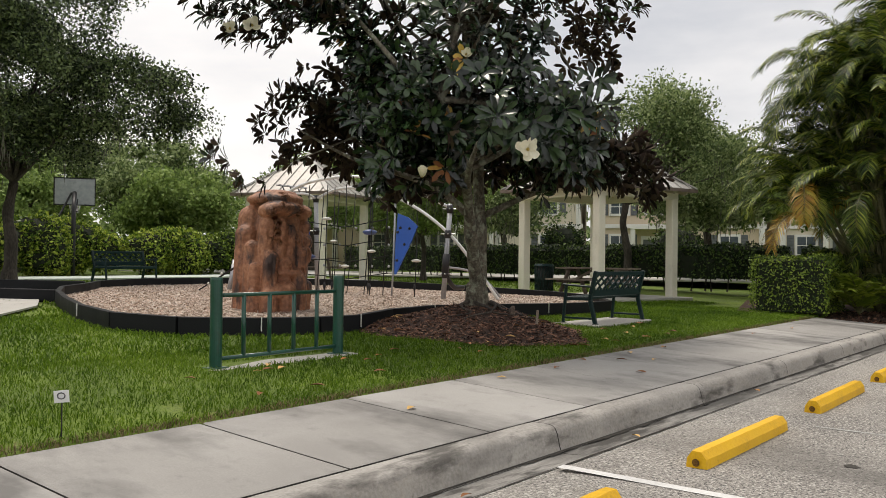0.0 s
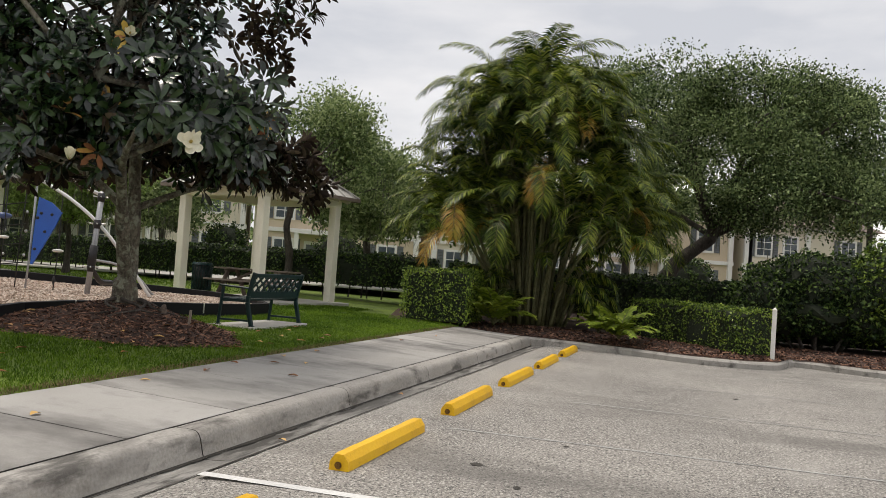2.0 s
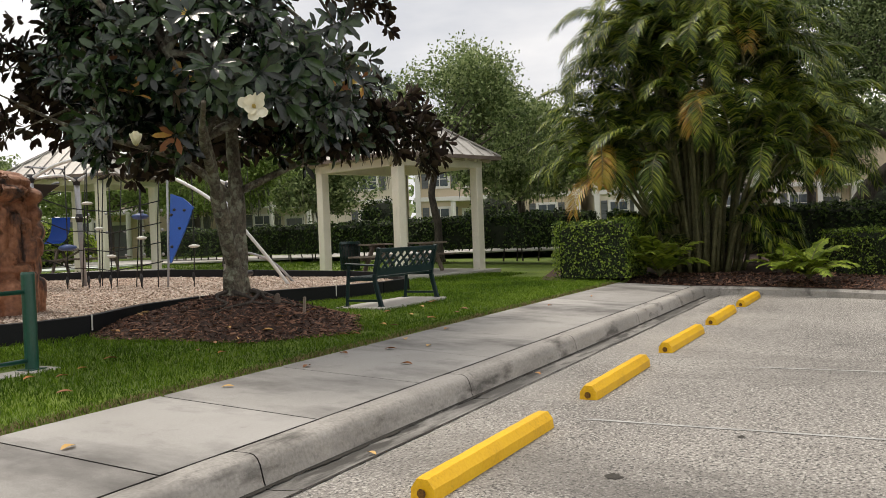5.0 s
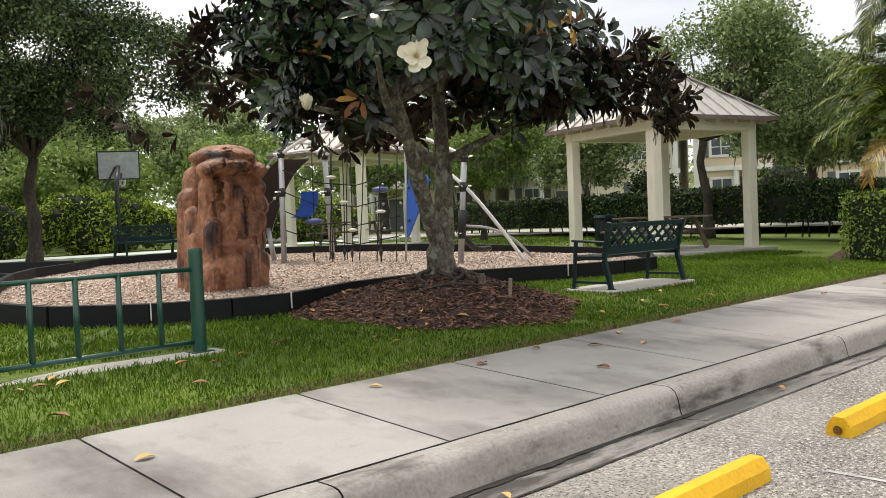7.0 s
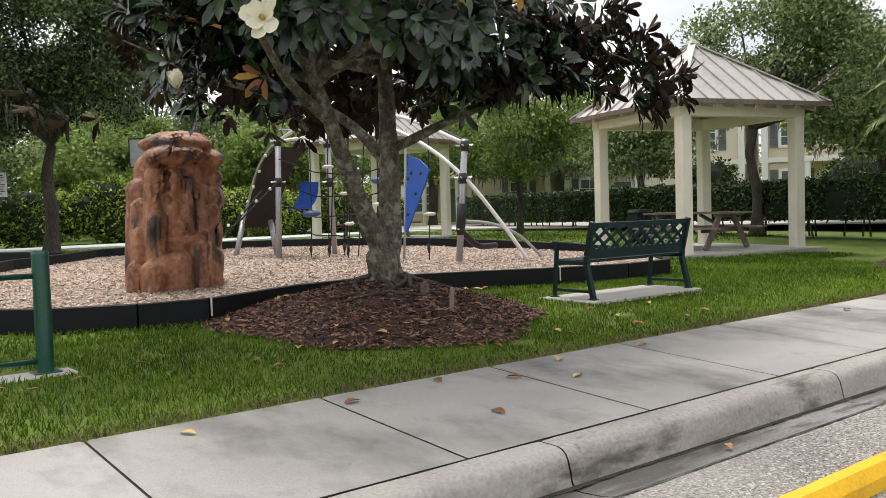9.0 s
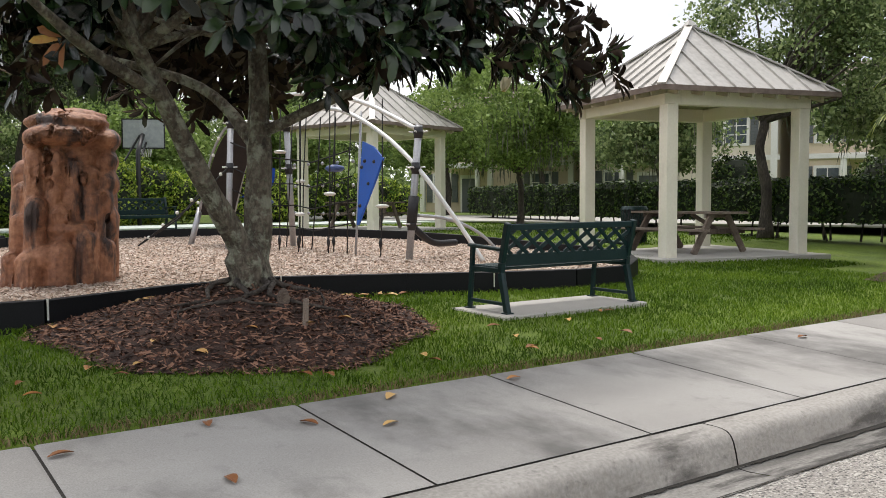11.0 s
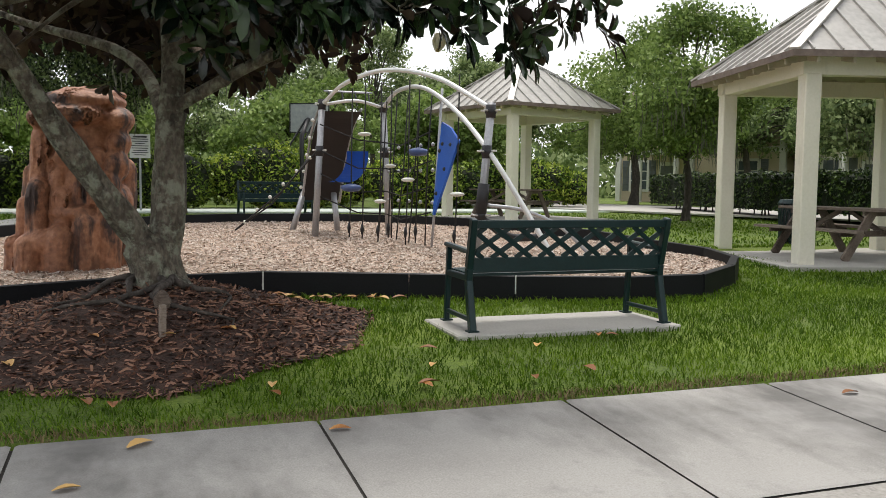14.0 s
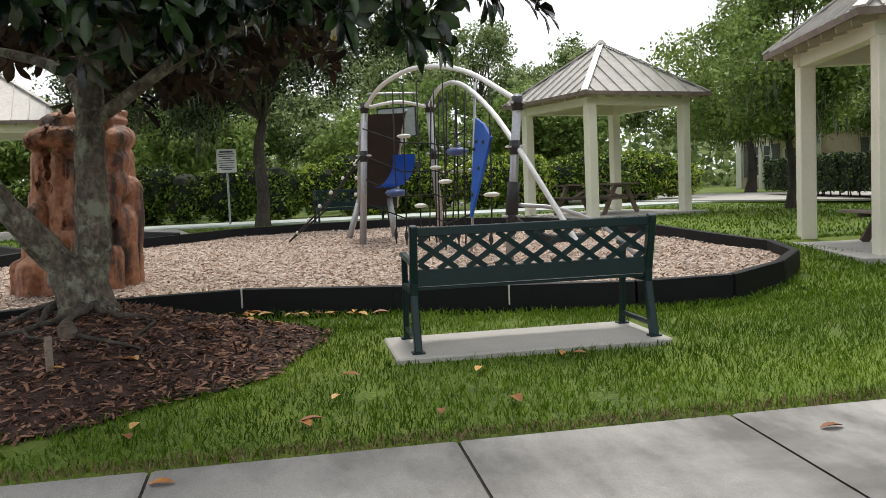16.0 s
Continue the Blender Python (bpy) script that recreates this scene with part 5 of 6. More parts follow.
# blue triangular panel with grips
bm = B()
T, Rr, Bo = L(11.71, 9.4, 2.43), L(11.78, 8.86, 2.13), L(11.56, 9.36, 1.02)
q = [T, T.lerp(Rr, 0.5) + Vector((0, -0.02, 0.05)), Rr, Rr.lerp(Bo, 0.3) + Vector((0, -0.03, 0)), Bo + Vector((0, -0.04, 0.0)), Bo, T.lerp(Bo, 0.5) + Vector((0, 0.02, 0))]
nrm = (Rr - T).cross(Bo - T).normalized() * 0.02
fr, bk = [bm.verts.new(v + nrm) for v in q], [bm.verts.new(v - nrm) for v in q]
bm.faces.new(fr)
bm.faces.new(bk[::-1])
for k in range(len(q)):
    bm.faces.new((fr[k], bk[k], bk[(k + 1) % len(q)], fr[(k + 1) % len(q)]))
bmesh.ops.recalc_face_normals(bm, faces=bm.faces[:])
panel = part("blue_panel", bm, BLUE, cf, "bright blue triangular climbing panel")
for u, w in ((0.2, 0.18), (0.42, 0.42), (0.3, 0.05), (0.75, 0.1), (0.12, 0.62)):
    bm = B()
    c = T + (Bo - T) * u + (Rr - T) * w
    ball(bm, c, 0.045, 8, (1.2, 1, 0.8))
    part("grip", bm, BLACK, panel, "small dark climbing grip", smooth=True)
bm = B()
tube(bm, [L(11.73, 9.5, 2.95), L(11.6, 9.45, 1.0), L(11.56, 9.45, 0.45)], 0.022, 8)
part("pole", bm, STEEL, cf, smooth=True)


def rope(pts, r=0.012):
    bm = B()
    tube(bm, [L(*p) for p in pts], r, 5)
    part("rope", bm, ROPE, cf, smooth=True)


def disc(p, m, r, h, lab):
    bm = B()
    prof = [(0.02, -h), (r * 0.7, -h * 0.8), (r, 0), (r * 0.8, h * 0.55), (0.03, h)]
    tube(bm, [L(p[0], p[1], p[2] + z) for _, z in prof], [k for k, _ in prof], 18)
    part("step_disc", bm, m, cf, lab, smooth=True)


DISCS = [((10.86, 10.88, 2.3), DISC, 0.12), ((11.4, 11.19, 1.79), DISC, 0.1), ((11.3, 9.85, 1.55), DISC, 0.11), ((11.76, 8.88, 1.34), DISC, 0.12),
         ((11.56, 10.15, 2.0), DISCBLUE, 0.18), ((10.76, 11.4, 1.41), DISCBLUE, 0.19), ((11.0, 10.4, 1.2), DISC, 0.1)]
for p, m, r in DISCS:
    disc(p, m, r, 0.07 if m is DISCBLUE else 0.035, "blue grey step disc on a rope" if m is DISCBLUE else "pale step disc on a rope")
    rope([(p[0] + 0.02, p[1], 3.1), p, (p[0] - 0.03, p[1] + 0.02, 0.5)])
    bm = B()
    c = L(p[0] - 0.03, p[1] + 0.02, 0.72)
    tube(bm, [c - Vector((0, 0, 0.09)), c, c + Vector((0, 0, 0.09))], [0.015, 0.034, 0.015], 8)
    part("rope_clamp", bm, BLACK, cf, smooth=True)
# net ropes
for k in range(5):
    t = k / 4
    x, y = 11.45 + 0.15 * t, 11.6 - 2.0 * t
    rope([(x, y, 3.0 - 0.15 * t), (x - 0.05, y + 0.05, 1.8), (x - 0.12 + 0.06 * math.sin(k * 2), y + 0.1, 0.5)])
for z in (0.95, 1.35, 1.75, 2.2):
    rope([(10.3, 11.8, z + 0.3), (10.9, 11.5, z + 0.04 * math.sin(z * 9)), (11.45, 11.6, z), (11.5, 10.9, z - 0.07), (11.55, 10.2, z + 0.02), (11.6, 9.6, z + 0.1)])
for z in (1.2, 1.7, 2.1):
    for y in (11.6, 11.1, 10.6, 10.1, 9.6):
        bm = B()
        ball(bm, L(11.48 + 0.07 * (11.6 - y), y, z), 0.032, 7)
        part("rope_clip", bm, STEEL, cf, smooth=True)
rope([(10.25, 11.8, 2.04), (9.7, 12.4, 1.3), (9.0, 13.2, 0.6)], 0.016)
rope([(10.2, 12.4, 1.9), (9.6, 12.7, 1.1), (9.0, 13.2, 0.6)], 0.016)
for k in range(6):
    t = (k + 0.5) / 6
    bm = B()
    ball(bm, L(10.25 - 1.2 * t, 11.8 + 1.35 * t, 2.04 - 1.4 * t), 0.035, 7)
    part("hand_grip", bm, DISC, cf, smooth=True)

# ---- notice sign ----
sg = thing("notice_sign", "white notice sign with lines of small print on a post", "sign", (7.38, 23.0, 0.58))
bm = B()
tube(bm, [(0, 0, -0.05), (0, 0, 2.2)], 0.03, 8)
part("post", bm, STEEL, sg, smooth=True)
bm = B()
box(bm, (0, -0.035, 1.9), (0.56, 0.012, 0.68), bevel=0.003)
plate = part("plate", bm, SIGNWHITE, sg)
for k, (w, h) in enumerate(((0.3, 0.035), (0.36, 0.018), (0.34, 0.018), (0.2, 0.018), (0.36, 0.018), (0.35, 0.018), (0.3, 0.018), (0.36, 0.018), (0.24, 0.018))):
    bm = B()
    box(bm, (0, -0.044, 2.16 - k * 0.064), (w * 1.25, 0.003, h * 1.3))
    part("text_bar", bm, SIGNINK, plate)

# ---- basketball hoop ----
hp = thing("basketball_hoop", "basketball hoop with a clear backboard on a black pole", "basketball hoop", (12.8, 26.0, 0.42), 150)
bm = B()
tube(bm, [(0, 0.75, -0.1), (0, 0.75, 2.6), (0, 0.1, 3.2)], 0.075, 10)
part("pole", bm, BLACK, hp, smooth=True)
bm = B()
box(bm, (0, 0, 3.25), (1.35, 0.03, 0.95))
part("backboard", bm, BACKBOARD, hp, "clear grey backboard")
bm = B()
for z in (2.77, 3.73):
    box(bm, (0, -0.01, z), (1.4, 0.05, 0.045))
for x in (-0.68, 0.68):
    box(bm, (x, -0.01, 3.25), (0.045, 0.05, 0.96))
for a, b, c, d in ((0, 3.02, 0.5, 0.035), (0, 3.38, 0.5, 0.035)):
    box(bm, (a, -0.02, b), (c, 0.02, d))
for x in (-0.25, 0.25):
    box(bm, (x, -0.02, 3.2), (0.035, 0.02, 0.38))
part("frame", bm, BLACK, hp)
bm = B()
tube(bm, [(0.23 * math.cos(k * 0.3927), -0.32 + 0.23 * math.sin(k * 0.3927), 2.9) for k in range(17)], 0.012, 6)
part("rim", bm, BLACK, hp, smooth=True)
bm = B()
for k in range(12):
    a = k * 0.5236
    tube(bm, [(0.22 * math.cos(a), -0.32 + 0.22 * math.sin(a), 2.89), (0.14 * math.cos(a + 0.3), -0.32 + 0.14 * math.sin(a + 0.3), 2.5)], 0.008, 4)
    tube(bm, [(0.22 * math.cos(a), -0.32 + 0.22 * math.sin(a), 2.89), (0.14 * math.cos(a - 0.3), -0.32 + 0.14 * math.sin(a - 0.3), 2.5)], 0.008, 4)
part("net", bm, NET, hp, "white net")
bm = B()
beam(bm, (0.5, 0.55, 2.3), (0.1, 0.05, 3.2), 0.05, 0.05)
beam(bm, (-0.1, 0.7, 2.5), (-0.1, 0.05, 2.95), 0.05, 0.05)
part("bracket", bm, BLACK, hp)

# ---- lawn marker ----
mk = thing("lawn_marker", "small white marker plate on a thin stake in the lawn", "marker", (-0.27, 1.73, 0.19), -50)
bm = B()
tube(bm, [(0, 0, -0.03), (0, 0, 0.3)], 0.005, 6)
part("stake", bm, BLACK, mk)
bm = B()
box(bm, (0, -0.008, 0.29), (0.1, 0.004, 0.08), ry=-5, bevel=0.001)
part("plate", bm, SIGNWHITE, mk)
bm = B()
tube(bm, [(0.025 * math.cos(k * 0.5236), -0.013, 0.295 + 0.02 * math.sin(k * 0.5236)) for k in range(13)], 0.004, 5)
part("ring_mark", bm, SIGNINK, mk)

# ---- hedges ----
hedge("clipped_hedge", "boxy clipped green hedge at the end of the lawn", [(16.75, 2.15), (18.3, 2.2)], 1.7, 1.26, 0.28, 0.062, 800, HEDGE_LEAF, 0.05, group="hedges")
hedge("clipped_hedge", "low clipped green hedge behind the planting bed", [(19.2, -2.6), (17.5, -3.95), (16.15, -5.15)], 0.8, 0.98, 0.16, 0.06, 800, HEDGE_LEAF, 0.05, group="hedges")
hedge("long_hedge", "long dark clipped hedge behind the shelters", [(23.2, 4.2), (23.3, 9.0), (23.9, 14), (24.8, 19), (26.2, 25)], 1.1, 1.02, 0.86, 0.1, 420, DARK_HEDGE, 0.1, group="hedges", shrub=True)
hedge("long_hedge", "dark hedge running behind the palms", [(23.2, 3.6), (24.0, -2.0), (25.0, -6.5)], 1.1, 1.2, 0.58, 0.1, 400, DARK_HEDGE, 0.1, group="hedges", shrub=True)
def bush(name, label, at, lobes, leaf, per_m2, material, stems=0, group="", seed=1):
    """A loose shrub: rounded lobes of leaves round a solid heart coloured as shade, with bare stems below."""
    t = thing(name, label, "shrub", at, group=group)
    core = B()
    P = []
    for cx, cy, cz, rx, ry, rz in lobes:
        r = bmesh.ops.create_icosphere(core, subdivisions=3, radius=1, matrix=Matrix.Translation((cx, cy, cz)) @ Matrix.Diagonal((rx * 0.8, ry * 0.8, rz * 0.82, 1)))
        for v in r["verts"]:
            v.co += (v.co - Vector((cx, cy, cz))) * 0.35 * noise.noise(v.co * 1.8 + Vector((seed, 0, 0)))
        n = int(4 * math.pi * ((rx * ry) ** 1.6 + (rx * rz) ** 1.6 + (ry * rz) ** 1.6) ** 0.625 / 2.0 * per_m2)
        d = rng.normal(size=(n, 3))
        d /= np.linalg.norm(d, axis=1)[:, None]
        bumpy = np.array([0.26 * noise.noise(Vector(q) * 2.6 + Vector((cx + seed, cy, cz))) + 0.16 * noise.noise(Vector(q) * 6.5 + Vector((cx, seed, cz))) for q in d])
        rad = 0.95 + bumpy - 0.2 * rng.random(n) ** 1.6 + 0.16 * (rng.random(n) < 0.07) * rng.random(n)
        P.append(np.array((cx, cy, cz)) + d * rad[:, None] * np.array((rx, ry, rz)))
    part("shade_core", core, HEDGE_SHADE, t)
    P = np.concatenate(P)
    P = P[P[:, 2] > 0.05]
    d, w, _ = orient(len(P), 0.7)
    v, f = leaf_quads(P, leaf, leaf * 0.52, d, w, 0.45)
    array_mesh("foliage", v, f, [material], t)
    for j in range(stems):
        a = j * 2.4 + seed
        bm = B()
        tube(bm, curve_pts([(0.25 * math.cos(a), 0.35 * math.sin(a), -0.25), (0.5 * math.cos(a), 0.7 * math.sin(a), 0.3), (0.75 * math.cos(a), 1.0 * math.sin(a), 1.1)], 4), [0.05 - 0.002 * i for i in range(9)], 6, 0.3)
        part("stem", bm, OAKBARK, t, "bare brown stem", smooth=True)
    return t


# shrubs at the left take the leaf copy with painted-in shade
COURT_SHRUBS = ((-3.5, 25.2, 1.7, DARK_HEDGE), (-0.4, 26.2, 1.8, SHADED_SHRUB), (2.4, 26.0, 1.85, SHADED_SHRUB), (5.2, 25.8, 1.9, SHADED_SHRUB), (8.0, 25.7, 1.95, HEDGE_LEAF), (10.9, 25.9, 2.1, SHRUB_LEAF), (13.6, 26.8, 2.0, SHRUB_LEAF), (16.4, 25.6, 1.9, SHRUB_LEAF), (19.2, 25.6, 1.8, HEDGE_LEAF), (22.0, 26.0, 1.7, SHRUB_LEAF))
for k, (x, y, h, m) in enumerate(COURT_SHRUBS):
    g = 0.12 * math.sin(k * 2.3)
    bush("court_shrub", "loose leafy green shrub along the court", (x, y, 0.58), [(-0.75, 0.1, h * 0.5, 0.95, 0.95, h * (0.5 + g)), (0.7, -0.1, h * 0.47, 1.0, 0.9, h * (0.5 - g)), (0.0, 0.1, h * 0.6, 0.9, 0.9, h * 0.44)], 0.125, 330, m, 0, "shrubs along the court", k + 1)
# the first shrub's darker leaf colour stands for shade under the oak
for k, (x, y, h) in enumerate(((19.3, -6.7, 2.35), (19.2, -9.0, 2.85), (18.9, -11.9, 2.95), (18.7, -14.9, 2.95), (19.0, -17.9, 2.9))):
    bush("tall_shrub", "tall rounded dark green shrub beside the car park", (x, y, 0.22), [(0.0, 0.0, h * 0.62, 1.4, 1.75, h * 0.4), (-0.25, 1.0, h * 0.45, 1.05, 1.1, h * 0.36), (-0.3, -1.0, h * 0.46, 1.1, 1.1, h * 0.37), (-0.35, 0.1, h * 0.36, 1.0, 1.2, h * 0.24)], 0.095, 470, SHADED_SHRUB if k else DARK_HEDGE, 7, "tall shrubs by the car park", k + 3)

# added hedge: a dark backing in place of the shade below the shrubs
hedge("long_hedge", "dark hedge added to fill the shaded gap behind the tall shrubs", [(20.6, -5.4), (20.4, -12.0), (20.3, -20.0)], 1.0, 1.25, 0.3, 0.1, 360, DARK_HEDGE, 0.15, group="hedges", shrub=True)

# ---- oaks and other trees ----
oak((8.35, 21.3, 0.58), [(0, 0, -0.1), (0.05, 0, 1.0), (0.0, 0.1, 2.0), (0.15, 0.1, 2.9)], 0.13, [(-0.8, 0.0, 5.6, 3.8, 4.0, 2.5), (-2.6, 0, 4.4, 2.9, 2.8, 1.7), (2.0, -2.2, 5.2, 2.2, 2.2, 1.2), (-0.4, -0.4, 8.0, 3.0, 3.2, 2.0)], 900, 160, 0.125, LIVE_OAK, "spreading oak with hanging moss by the court", 0.8, 60, 0.19, 0.02, 3)
oak((22.06, 8.74, 0.6), [(0, 0, -0.1), (0.02, 0, 1.0), (-0.1, 0.1, 1.9), (0.05, 0.1, 2.6)], 0.1, [(0.4, -0.5, 4.5, 2.4, 2.4, 1.6), (1.6, -2.2, 4.1, 2.2, 2.2, 1.3), (0.2, 1.0, 3.7, 1.6, 1.5, 0.9), (0.8, -0.8, 5.7, 1.8, 1.8, 0.9)], 380, 95, 0.13, MID_LEAF, "dark trunked oak in front of the long hedge", 0.75, 40, 0.13, 0.1, 5)
oak((21.24, 16.59, 0.6), [(0, 0, -0.1), (0.05, 0, 0.9), (0.0, 0.05, 1.6)], 0.08, [(0, 0, 3.5, 2.7, 2.7, 1.5), (-0.6, -0.6, 2.7, 1.8, 1.8, 1.0), (0.2, 0.3, 4.6, 1.9, 1.9, 0.9)], 420, 80, 0.14, PALE_LEAF, "young oak with a pale trunk on the lawn", 0.65, 30, 0.1, 0.05, 6)
oak((25.0, -3.2, 0.3), [(0, 0.5, -0.1), (0.1, 0.5, 0.9), (0.2, 0.0, 1.9), (0.4, -1.1, 2.9)], 0.2, [(0.6, -2.6, 5.6, 3.6, 3.8, 2.4), (1.0, 0.6, 6.5, 3.2, 3.2, 2.1), (0.2, -4.7, 6.2, 2.2, 1.9, 1.1), (0.4, -2.4, 7.0, 2.4, 2.6, 1.3), (-1.2, -3.6, 3.9, 2.4, 2.8, 1.1)], 900, 165, 0.115, OAK_LEAF, "wide live oak with a leaning trunk behind the palms", 0.85, 20, 0.3, 0.06, 7)
BACK = [(31.5, 20, 6.6, 2.6, 1), (28, 30, 7.4, 3.6, 0), (22, 34, 8.0, 3.4, 1), (15.5, 38, 7.2, 3.8, 0), (9, 39, 7.4, 3.8, 1), (2, 41, 7, 4.2, 0), (-6, 38, 9, 4.6, 1), (-1, 31, 6, 3.0, 0), (19, 29, 5.6, 2.8, 0), (29.5, 9, 6.8, 2.8, 1), (29, 3.5, 6.4, 2.8, 0),
        (34, -1, 7.5, 3.2, 1), (-14, 34, 10, 5, 0), (34, 30, 7.6, 3.6, 1), (13, 31, 5, 2.6, 0), (5.5, 31, 5.4, 2.8, 0), (15, 45, 12.5, 3.4, 1), (20.5, 47, 13, 3.6, 1), (26, 46, 11, 3.4, 1)]
for k, (x, y, h, r, dark) in enumerate(BACK):
    h, r = h * 0.78, r * 0.92
    oak((x, y, 0.6), [(0, 0, -0.1), (0.1, 0, h * 0.22), (0, 0.1, h * 0.46)], 0.13, [(0, 0, h * 0.7, r, r, h * 0.24), (r * 0.4, -r * 0.3, h * 0.56, r * 0.65, r * 0.65, h * 0.16), (-r * 0.4, r * 0.2, h * 0.58, r * 0.7, r * 0.7, h * 0.17), (0.1 * r, 0, h * 0.9, r * 0.55, r * 0.55, h * 0.14)],
        300, 62, 0.24, MID_LEAF if dark else PALE_LEAF, "leafy green tree behind the park" if k % 3 else "tall moss hung tree behind the park", 0.8, 30 if dark else 0, 0.2, 0.08, 11 + k, "tree", 22, group="trees behind the park")

# distant woodland
c = []
for k in range(900):
    a = rng.uniform(-0.6, 3.6)
    d = rng.uniform(60, 85)
    c.append((5 + d * math.cos(a), d * math.sin(a) - 5, 0.2 + rng.random() ** 1.4 * (5.2 + 1.6 * noise.noise(Vector((a * 9, 0, 0))))))
wood = foliage("far_woods", np.array(c), 3.2, 62, 0.7, 0.42, MID_LEAF, None)
tagged(wood, "band of distant green woodland", "woods", kind="stuff")


# ---- palms ----
def frond(parent, base, heading, rise, length, droop, leaflets, ll, lw, leaf_mat=PALM_LEAF, hang=0.38):
    """A pinnate frond: an arching rib with two rows of narrow leaflets."""
    h = np.array([math.cos(heading), math.sin(heading), 0.0])
    up0 = np.array([0.0, 0.0, 1.0])
    ang = rise - droop * (np.arange(13) / 12) ** 1.4
    step = (h * np.cos(ang)[:, None] + up0 * np.sin(ang)[:, None]) * length / 12
    step[0] = 0
    pts = np.array(base, float) + np.cumsum(step, 0)
    side = np.array([h[1], -h[0], 0.0])
    r = (0.024 * (1 - 0.85 * np.arange(13) / 12))[:, None]
    rib = np.stack([pts + side * r, pts - side * r, pts + up0 * r * 1.2], 1).reshape(-1, 3)
    i = np.arange(12)[:, None] * 3
    rf = np.concatenate([i + [0, 1, 4], i + [0, 4, 3], i + [1, 2, 5], i + [1, 5, 4], i + [2, 0, 3], i + [2, 3, 5]])
    t = 0.18 + 0.82 * np.arange(leaflets) / (leaflets - 1)
    f = t * 12
    k = np.minimum(11, f.astype(int))
    p = pts[k] + (pts[k + 1] - pts[k]) * (f - k)[:, None]
    d = pts[k + 1] - pts[k]
    d /= np.linalg.norm(d, axis=1)[:, None]
    up = np.cross(side, d)
    l = (ll * (0.4 + 0.6 * np.sin(np.pi * np.minimum(1, 0.15 + t * 0.85))) * rng.uniform(0.85, 1.1, leaflets))[:, None]
    V, F = [rib], [rf]
    n0 = len(rib)
    for s in (-1, 1):
        v = side * s * 0.8 + d * (0.55 + 0.25 * t)[:, None] + up * rng.uniform(0.05, 0.35, (leaflets, 1))
        v /= np.linalg.norm(v, axis=1)[:, None]
        e1 = p + v * l * 0.55 - up0 * l * 0.22 * hang
        e2 = p + v * l * (1.1 - 0.3 * hang) - up0 * l * hang
        w = d * lw
        V.append(np.stack([p - w * 0.4, p + w * 0.4, e1 + w, e1 - w, e2], 1).reshape(-1, 3))
        j = n0 + np.arange(leaflets)[:, None] * 5
        F.append(np.concatenate([j + [0, 1, 2], j + [0, 2, 3], j + [3, 2, 4]]))
        n0 += leaflets * 5
    F = np.concatenate(F)
    ob = array_mesh("frond", np.concatenate(V), F, [leaf_mat, PALM_STEM], parent, (np.arange(len(F)) < len(rf)).astype(int))
    if leaf_mat is PALM_DRY:
        ob["label"] = "yellowed dying frond"


areca = thing("areca_palm", "large areca palm clump with arching green and yellow fronds", "palm", (20.0, 0.45, 0.2))
for k in range(58):
    a = k * 2.39996
    u = math.sqrt((k + 0.5) / 58)
    b = Vector((0.75 * u * math.cos(a), 0.95 * u * math.sin(a), -0.05))
    hgt = 6.5 - 4.1 * u ** 2.8 + rng.uniform(-0.6, 0.5)
    spread = 2.95 * u * (0.75 + 0.25 * rng.random())
    top = Vector((spread * 0.8 * math.cos(a), spread * math.sin(a), hgt))
    pts = curve_pts([b, b.lerp(top, 0.5) - Vector((math.cos(a), math.sin(a), 0)) * 0.12 * spread, top], 5)
    bm = B()
    tube(bm, pts, [0.055 - 0.002 * i for i in range(len(pts))], 7, 0.1)
    part("stem", bm, PALM_STEM, areca, smooth=True)
    for j in range(9):
        old = j > 6 and rng.random() < 0.09
        frond(areca, top - Vector((0, 0, 0.05 * j)), a + j * 2.4 + rng.normal() * 0.25, (1.45 - 0.1 * j + rng.normal() * 0.1) if not old else 0.5, rng.uniform(1.7, 2.6), rng.uniform(1.6, 2.9) + old * 0.2, 46, 0.52, 0.02, PALM_DRY if old else PALM_LEAF, 0.42)
for k in range(34):
    a = rng.random() * 6.283
    frond(areca, (0.9 * math.cos(a), 1.1 * math.sin(a), rng.uniform(0.2, 1.8)), a, rng.uniform(0.6, 1.2), rng.uniform(1.2, 1.9), rng.uniform(1.5, 2.4), 30, 0.45, 0.024, PALM_LEAF, 0.7)
for y, z in ((-0.75, 4.0), (1.7, 3.0)):
    frond(areca, (-2.2, y, z), 3.1 + 0.2 * y, 0.2, 1.7, 2.0, 40, 0.5, 0.022, PALM_DRY, 0.5)

for x, y, s, n, lab in ((16.45, -2.25, 0.75, 20, "small bright green fern like palm in the planting bed"), (17.7, 0.9, 1.1, 18, "low spreading green palm in the planting bed"), (18.4, -1.6, 0.7, 11, "low green palm in the planting bed")):
    t = thing("small_palm", lab, "plant", (x, y, 0.24))
    for k in range(n):
        frond(t, (0, 0, 0), k * 2.4 + rng.normal() * 0.2, rng.uniform(0.75, 1.45), s * rng.uniform(0.9, 1.3), rng.uniform(0.9, 1.7), 17, 0.3 * s + 0.06, 0.046, SMALL_LEAF)

